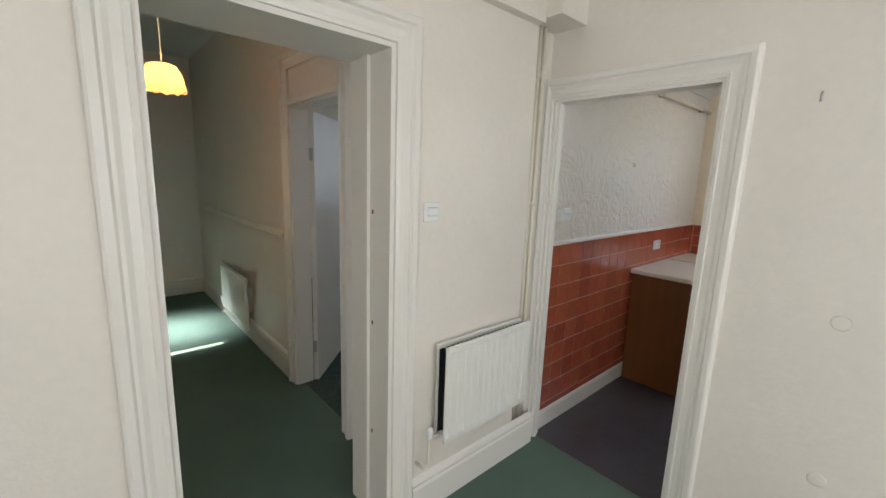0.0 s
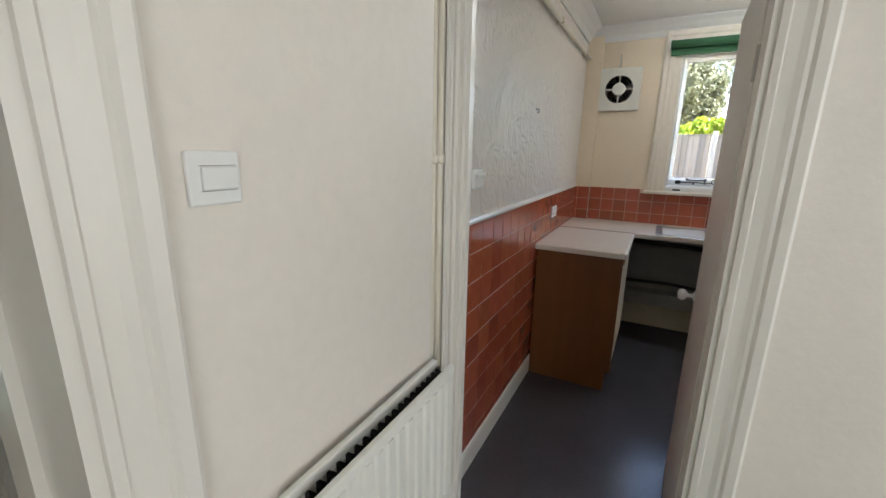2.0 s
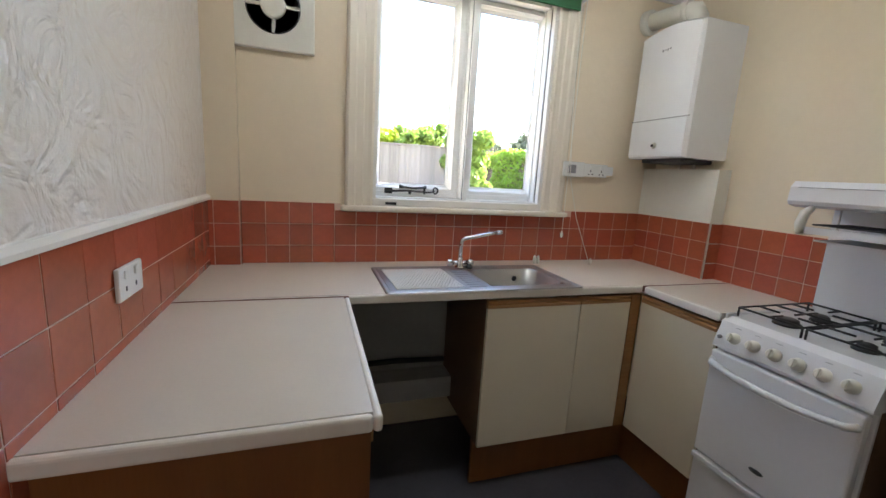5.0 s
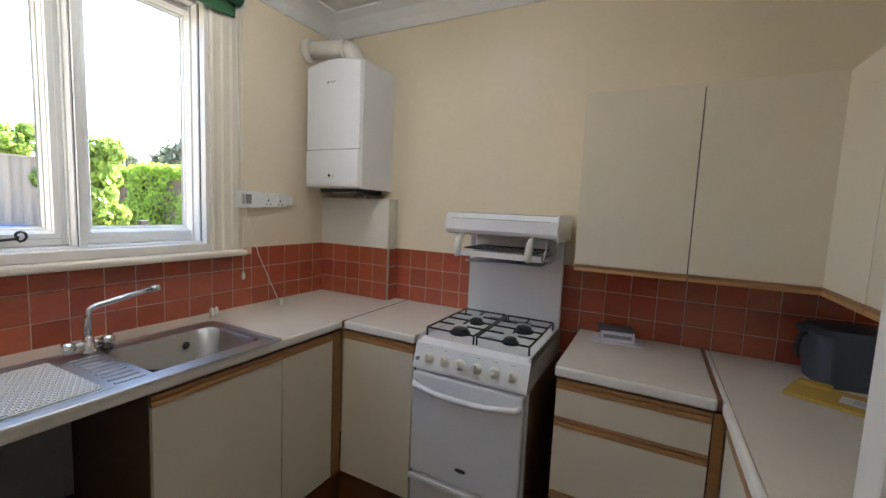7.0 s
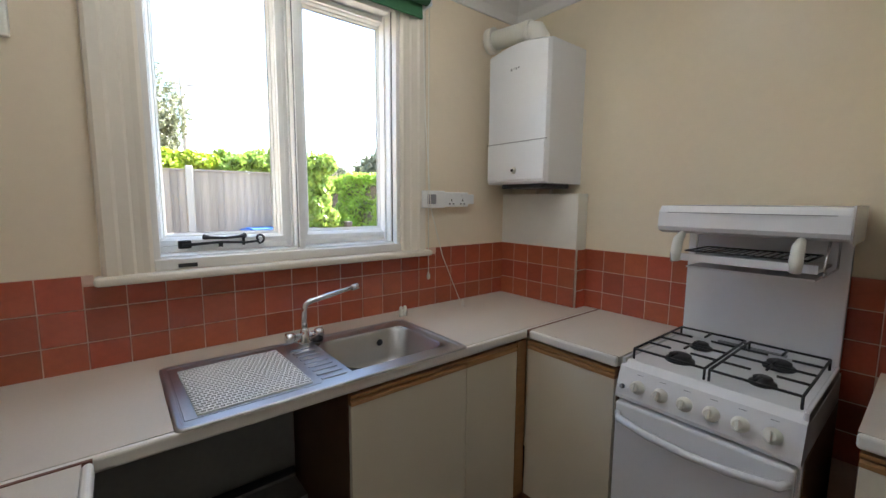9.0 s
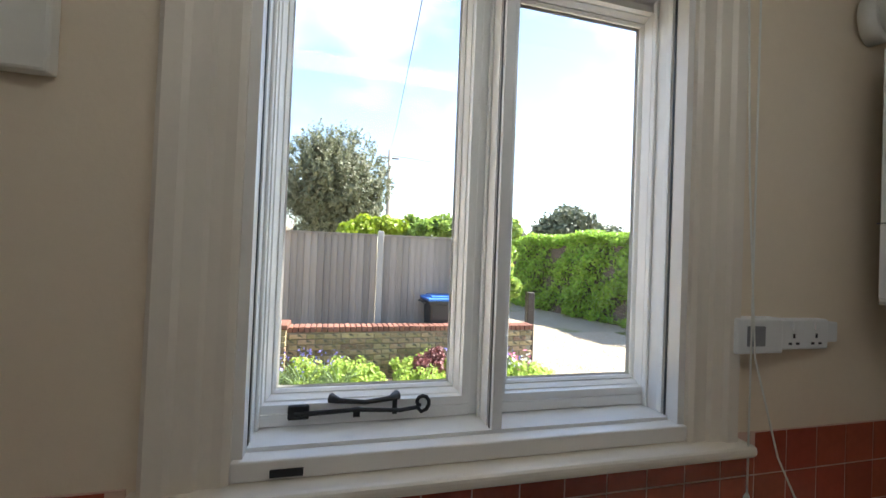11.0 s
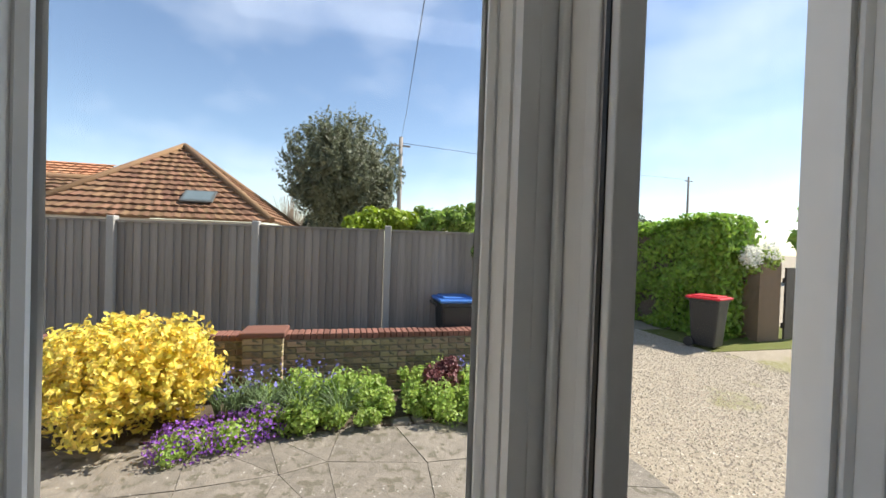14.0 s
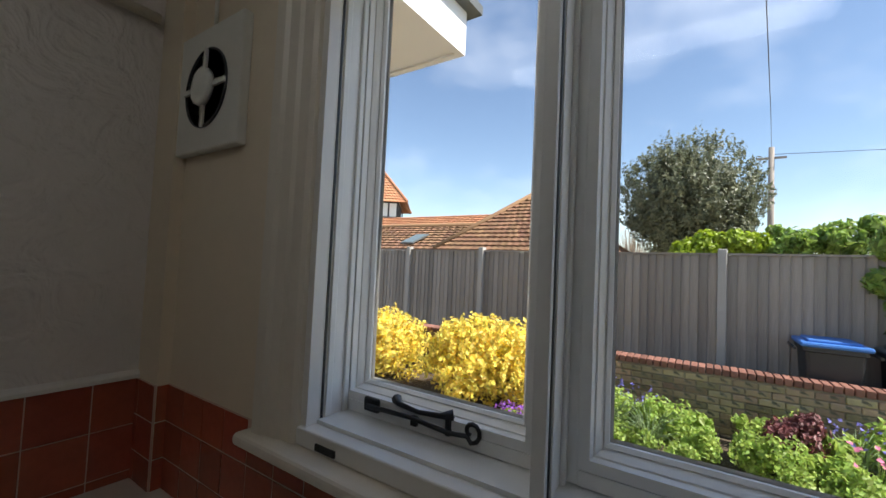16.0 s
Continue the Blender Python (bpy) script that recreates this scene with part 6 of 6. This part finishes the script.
wing = thing("house_wing", "long low wing with a brown tiled roof", "house", (0, 0, 0))
part("wall", box(16.0, 7.4, GZ, 20.0, 24.0, 2.1), M_RENDER, wing)
part("roof_slope", tiled_slope((15.4, 24.0, 2.15), (15.4, 6.2, 2.15), (18.2, 7.4, 3.25), (18.2, 24.0, 3.25), 9, 60), M_ROOF, wing)
part("ridge", Shape().tube([(18.2, 7.4, 3.3), (18.2, 24, 3.3)], 0.10, 8), M_ROOF, wing)
for y in (6.95, 9.2):
    sl = part("skylight", Shape().box(-0.55, -0.30, 0.09, 0.55, 0.30, 0.14, bevel=0.01), M_GREYLID, wing)
    sl.matrix_local = pose(16.3, y, 2.50, 0, -21.4, 0)
    part("pane", box(-0.48, -0.24, 0.141, 0.48, 0.24, 0.145), M_SKYLIGHT, sl)
sl = part("skylight", Shape().box(-0.26, -0.36, 0.09, 0.26, 0.36, 0.14, bevel=0.01), M_GREYLID, bung)
sl.matrix_local = pose(15.9, 4.15, 2.66, 0, -36, 0)
part("pane", box(-0.2, -0.3, 0.141, 0.2, 0.3, 0.145), M_SKYLIGHT, sl)
wing2 = thing("house_wing", "higher wing with an orange tiled gabled roof", "house", (0, 0, 0))
part("wall", box(20.5, 9.2, GZ, 24, 26, 3.3), M_RENDER, wing2)
part("roof_slope", tiled_slope((20.0, 27.0, 3.2), (20.0, 8.9, 3.2), (22.2, 8.9, 4.28), (22.2, 27, 4.28), 9, 60), M_ROOF2, wing2)
part("gable", Shape().extrude([(20.2 - 22.2, 3.2), (24.2 - 22.2, 3.2), (0, 4.2)], (22.2, 8.98, 0), (22.2, 9.2, 0), (1, 0, 0)), M_RENDER, wing2)

# half-timbered tower house
tx, ty = 28.0, 22.9
tow = thing("tower_house", "white half-timbered house with a pyramid roof", "house", (tx, ty, 0), 35)
part("wall", box(-2.6, -2.6, GZ, 2.6, 2.6, 6.3), M_RENDER, tow)
for q in range(4):
    m = pose(0, 0, 0, 0, 0, 90 * q)
    a, b = m @ Vector((-3.3, -3.3, 6.1)), m @ Vector((3.3, -3.3, 6.1))
    part("roof_slope", tiled_slope(a, b, (0, 0, 10.2), (0, 0, 10.2), 18, 26), M_ROOF2, tow)
    part("hip_ridge", Shape().tube([m @ Vector((3.3, -3.3, 6.18)), (0, 0, 10.3)], 0.11, 8), M_ROOF2, tow)
    for k in range(9):
        part("timber", box(-2.62 + k * 0.64, -2.64, 4.2, -2.50 + k * 0.64, -2.6, 6.2), M_TIMBER, tow).matrix_local = m
    for z in (4.2, 5.0, 6.1):
        part("timber", box(-2.64, -2.645, z, 2.64, -2.6, z + 0.10), M_TIMBER, tow).matrix_local = m
    wn2 = part("window", box(-0.5, -2.68, 5.15, 0.75, -2.64, 6.05), M_TIMBER, tow)
    wn2.matrix_local = m
    for k in range(2):
        part("pane", box(-0.45 + k * 0.6, -2.69, 5.2, 0.1 + k * 0.6, -2.68, 6.0), M_PANEDARK, wn2)
# eave of this house over the terrace
ev = thing("porch_eave", "white painted boarded eave with a lead flashing", "eave", (0, 0, 0))
part("soffit", Shape().box(5.137, 1.10, 2.56, 5.72, 4.0, 2.59), M_SASH, ev)
part("fascia", Shape().box(5.137, 1.07, 2.55, 5.75, 1.10, 2.74), M_SASH, ev)
part("end_fascia", box(5.72, 1.10, 2.55, 5.75, 4.0, 2.72), M_SASH, ev)
part("flashing", Shape().box(5.137, 1.02, 2.74, 5.80, 4.0, 2.78), M_GREYLID, ev)
part("outer_wall", box(5.137, 1.5, GZ, 5.5, 4.0, 2.56), M_BRICK, ev)

# ---- pieces: tiles, bricks, slabs ----


def tile_mesh(sx, sy, t, bev=0.0015):
    me = Shape().box(-sx / 2, -sy / 2, 0, sx / 2, sy / 2, t, bevel=bev, seg=1).mesh("tile")
    me.materials.append(M_TILE)
    return me


TZ = 1.24
small, big_t = tile_mesh(0.1080, 0.1080, 0.002, 0.0008), tile_mesh(0.1408, 0.1408, 0.002, 0.0008)


def tile_bed(name, shape, parent):
    return part(name, shape, M_GROUT, parent)


def lay(parent, me, origin, ux, uz, pitch, cols, rows, turn, skip=None):
    for r in range(rows):
        for c in range(cols):
            if skip and skip(c, r):
                continue
            p = Vector(origin) + Vector(ux) * pitch * (c + 0.5) - Vector((0, 0, 1)) * pitch * (r + 0.5)
            o = part("tile", me, M_TILE, parent)
            o.matrix_local = Matrix.Translation(p) @ turn @ pose(0, 0, 0, rng.normal(0, 0.25), rng.normal(0, 0.25), 0)


tn = tile_bed("tile_bed", box(XW, YN - 0.004, 0.03, 4.864, YN, TZ), wall_n)
lay(wall_n, big_t, (XW - 0.016, YN - 0.004, TZ), (1, 0, 0), None, 0.144, 20, 9, pose(0, 0, 0, 90, 0, 0))
structure("tile_cap", Shape().extrude([(0, 0), (0.016, 0.0), (0.018, 0.012), (0.010, 0.024), (0, 0.026)], (XW, YN, TZ + 0.001), (4.864, YN, TZ + 0.001), (0, -1, 0)), M_GLOSS, "white painted capping over the tiles", "trim")
te = tile_bed("tile_bed", Shape().box(XE - 0.004, YS + 0.09, TOP, XE, 1.57, 1.205).box(XE - 0.004, 1.095, 1.205, XE, 1.57, TZ).box(XE - 0.004, YS + 0.09, 1.205, XE, -0.265, TZ).box(XE - 0.039, 1.57, TOP, XE - 0.035, YN, TZ), wall_e)
P = 0.1115
lay(wall_e, small, (XE - 0.004, 1.57, TZ), (0, -1, 0), None, P, 22, 3, pose(0, 0, 0, 90, 0, -90), skip=lambda c, r: r == 0 and 4 <= c <= 16)
top_row = tile_mesh(0.1080, 0.072, 0.002, 0.0008)
for c in range(4, 17):
    o = part("tile", top_row, M_TILE, wall_e)
    o.matrix_local = Matrix.Translation((XE - 0.004, 1.57 - P * (c + 0.5), 1.205 - 0.038)) @ pose(0, 0, 0, 90, 0, -90)
lay(wall_e, small, (XE - 0.039, 1.572 + 2 * P, TZ), (0, -1, 0), None, P, 2, 3, pose(0, 0, 0, 90, 0, -90))
lay(wall_e, tile_mesh(0.033, 0.1080, 0.002, 0.0008), (XE - 0.0345, 1.568, TZ), (1, 0, 0), None, P, 1, 3, pose(0, 0, 0, 90, 0, 0) @ pose(-(P - 0.033) / 2, 0, 0))
ts = tile_bed("tile_bed", box(XW, YS, 0.3, 4.37, YS + 0.004, TZ), wall_s)
lay(wall_s, small, (4.37, YS + 0.004, TZ), (-1, 0, 0), None, P, 20, 3, pose(0, 0, 0, 90, 0, 180))
lay(wall_s, small, (4.37 - P * 4, YS + 0.004, TZ - 3 * P), (-1, 0, 0), None, P, 6, 3, pose(0, 0, 0, 90, 0, 180))
tb = part("tile_bed", box(0.0, 0.09, 0.0, XE - 4.37, 0.094, TZ - TOP), M_GROUT, pb)
lay(pb, tile_mesh(0.1030, 0.1030, 0.002, 0.0008), (0.0, 0.094, TZ - TOP), (1, 0, 0), None, 0.106, 5, 3, pose(0, 0, 0, 90, 0, 180))
lay(pb, tile_mesh(0.085, 0.107, 0.006), (-0.007, 0.045 + P / 2, TZ - TOP), (0, -1, 0), None, P, 1, 3, pose(0, 0, 0, 90, 0, -90))

# terrace slabs, unevenly cut
slab_bed = structure("terrace", box(5.2, -2.0, GZ, 8.82, 9.0, GZ + 0.024), M_SLAB, "old cracked concrete slab terrace", "paving")
rs = random.Random(4)
nx, ny, px_, py_ = 5, 17, 3.62 / 5, 11.0 / 17
grid = {}
for i in range(nx + 1):
    for k in range(ny + 1):
        inner = 0 < i < nx
        grid[i, k] = (5.20 + i * px_ + (rs.uniform(-0.17, 0.17) if inner else 0), -2.0 + k * py_ + (rs.uniform(-0.17, 0.17) if 0 < k < ny else 0))
for i in range(nx):
    for k in range(ny):
        quad = [Vector((*grid[p], 0)) for p in ((i, k), (i + 1, k), (i + 1, k + 1), (i, k + 1))]
        mid = sum(quad, Vector()) / 4
        split = rs.random() < 0.35
        for tri in ((quad[:3], quad[2:] + quad[:1]) if split else (quad,)):
            cen = sum(tri, Vector()) / len(tri)
            sl2 = Shape()
            low = [sl2.bm.verts.new(v - mid + (cen - v).normalized() * 0.003) for v in tri]
            top = [sl2.bm.verts.new(v - mid + (cen - v).normalized() * 0.0055 + Vector((0, 0, 0.018))) for v in tri]
            for q in range(len(tri)):
                sl2.bm.faces.new((low[q], low[(q + 1) % len(tri)], top[(q + 1) % len(tri)], top[q]))
            sl2.bm.faces.new(top)
            o = part("slab", sl2, M_SLAB, slab_bed)
            o.matrix_local = pose(mid.x, mid.y, GZ + 0.014, rs.uniform(-0.3, 0.3), rs.uniform(-0.3, 0.3), 0)
edge_stones = thing("edging_stones", "low rough stones edging the flower bed", "stones", (0, 0, GZ))
for k in range(20):
    l = rs.uniform(0.08, 0.26)
    o = part("stone", Shape().box(-0.07, -l / 2, 0.02, 0.07, l / 2, rs.uniform(0.045, 0.08), bevel=0.022, seg=2), M_SLAB, edge_stones)
    o.matrix_local = pose(8.84 + rs.uniform(-0.06, 0.05), -1.9 + k * 0.24 + rs.uniform(-0.05, 0.05), 0, rs.uniform(-6, 6), rs.uniform(-6, 6), rs.uniform(-12, 12))

# low brick wall with a pier
bw = thing("brick_wall", "low weathered brick wall with red coping", "wall", (9.85, -2.35, GZ), 0)
BL, BH, rows_n = 7.6, 0.72, 9
part("core", box(0.02, 0.02, 0, 0.21, BL - 0.02, BH - 0.01), M_MORTAR, bw)
brick_mesh = Shape().box(0, 0, 0, 0.10, 0.215, 0.066, bevel=0.006, seg=1).mesh("brick")
brick_mesh.materials.append(M_BRICK)
cope_mesh = Shape().box(-0.012, 0, 0, 0.24, 0.066, 0.075, bevel=0.006, seg=1).mesh("coping_brick")
cope_mesh.materials.append(M_COPING)
far_s = Shape()
for r in range(rows_n):
    for c in range(int(BL / 0.226) + 1):
        y = c * 0.226 - (0.113 if r % 2 else 0)
        if y < 0 or y + 0.215 > BL:
            continue
        if c <= 24:
            o = part("brick", brick_mesh, M_BRICK, bw)
            o.matrix_local = pose(rs.uniform(-0.006, 0.006), y, 0.005 + r * 0.077, 0, 0, rs.uniform(-0.8, 0.8))
        else:
            far_s.box(0, y, 0.005 + r * 0.077, 0.10, y + 0.215, 0.071 + r * 0.077)
tagged(part("far_bricks", far_s, M_BRICK, bw), kind="stuff")
for c in range(int(BL / 0.076)):
    o = part("coping_brick", cope_mesh, M_COPING, bw)
    o.matrix_local = pose(rs.uniform(-0.004, 0.004), c * 0.076, BH - 0.01 + rs.uniform(-0.002, 0.002))
pr = thing("brick_pier", "short weathered brick pier in the wall", "pier", (9.70, 1.28, GZ))
part("core", box(0.02, 0.02, 0, 0.38, 0.44, 0.80), M_MORTAR, pr)
for r in range(10):
    for c in range(2):
        o = part("brick", brick_mesh, M_BRICK, pr)
        o.matrix_local = pose(rs.uniform(-0.005, 0.005), 0.005 + c * 0.226, 0.005 + r * 0.077)
part("cap", Shape().box(-0.02, -0.02, 0.77, 0.42, 0.48, 0.84, bevel=0.015), M_COPING, pr)

# loose gravel on the drive by the terrace
n = 34000
gx, gy = 6.6 + 6.5 * rng.uniform(0, 1, n) ** 1.2, -2.05 - 4.6 * rng.uniform(0, 1, n)
gs = rng.uniform(0.006, 0.019, n)
corner = np.array([(1, 0, 0), (-1, 0, 0), (0, 1, 0), (0, -1, 0), (0, 0, 0.7), (0, 0, -0.3)])
gv = np.stack([gx, gy, np.full(n, GZ)], 1)[:, None, :] + corner[None] * gs[:, None, None] * rng.uniform(0.6, 1.3, (n, 6, 1))
tri = np.array([(0, 2, 4), (2, 1, 4), (1, 3, 4), (3, 0, 4), (2, 0, 5), (1, 2, 5), (3, 1, 5), (0, 3, 5)])
me = bpy.data.meshes.new("pebbles")
me.from_pydata(gv.reshape(-1, 3).tolist(), [], (tri[None] + np.arange(n)[:, None, None] * 6).reshape(-1, 3).tolist())
tagged(part("gravel", me, mat("pebble_stone", (0.42, 0.36, 0.28), 0.85, var=0.3, scale=20, island=0.22, hue=0.03, spec=0.2)), "loose pale pebbles on the drive", "gravel", kind="stuff")

# the garden lies slightly askew to the house
askew = Matrix.Translation((5.0, 0.4, 0)) @ pose(0, 0, 0, 0, 0, 0.9) @ Matrix.Translation((-5.0, -0.4, 0))
for ob in set(scene.objects) - indoors:
    if ob.parent is None and not ob.name.startswith(("tile_cap", "porch_eave", "ground")):
        ob.matrix_world = askew @ ob.matrix_basis
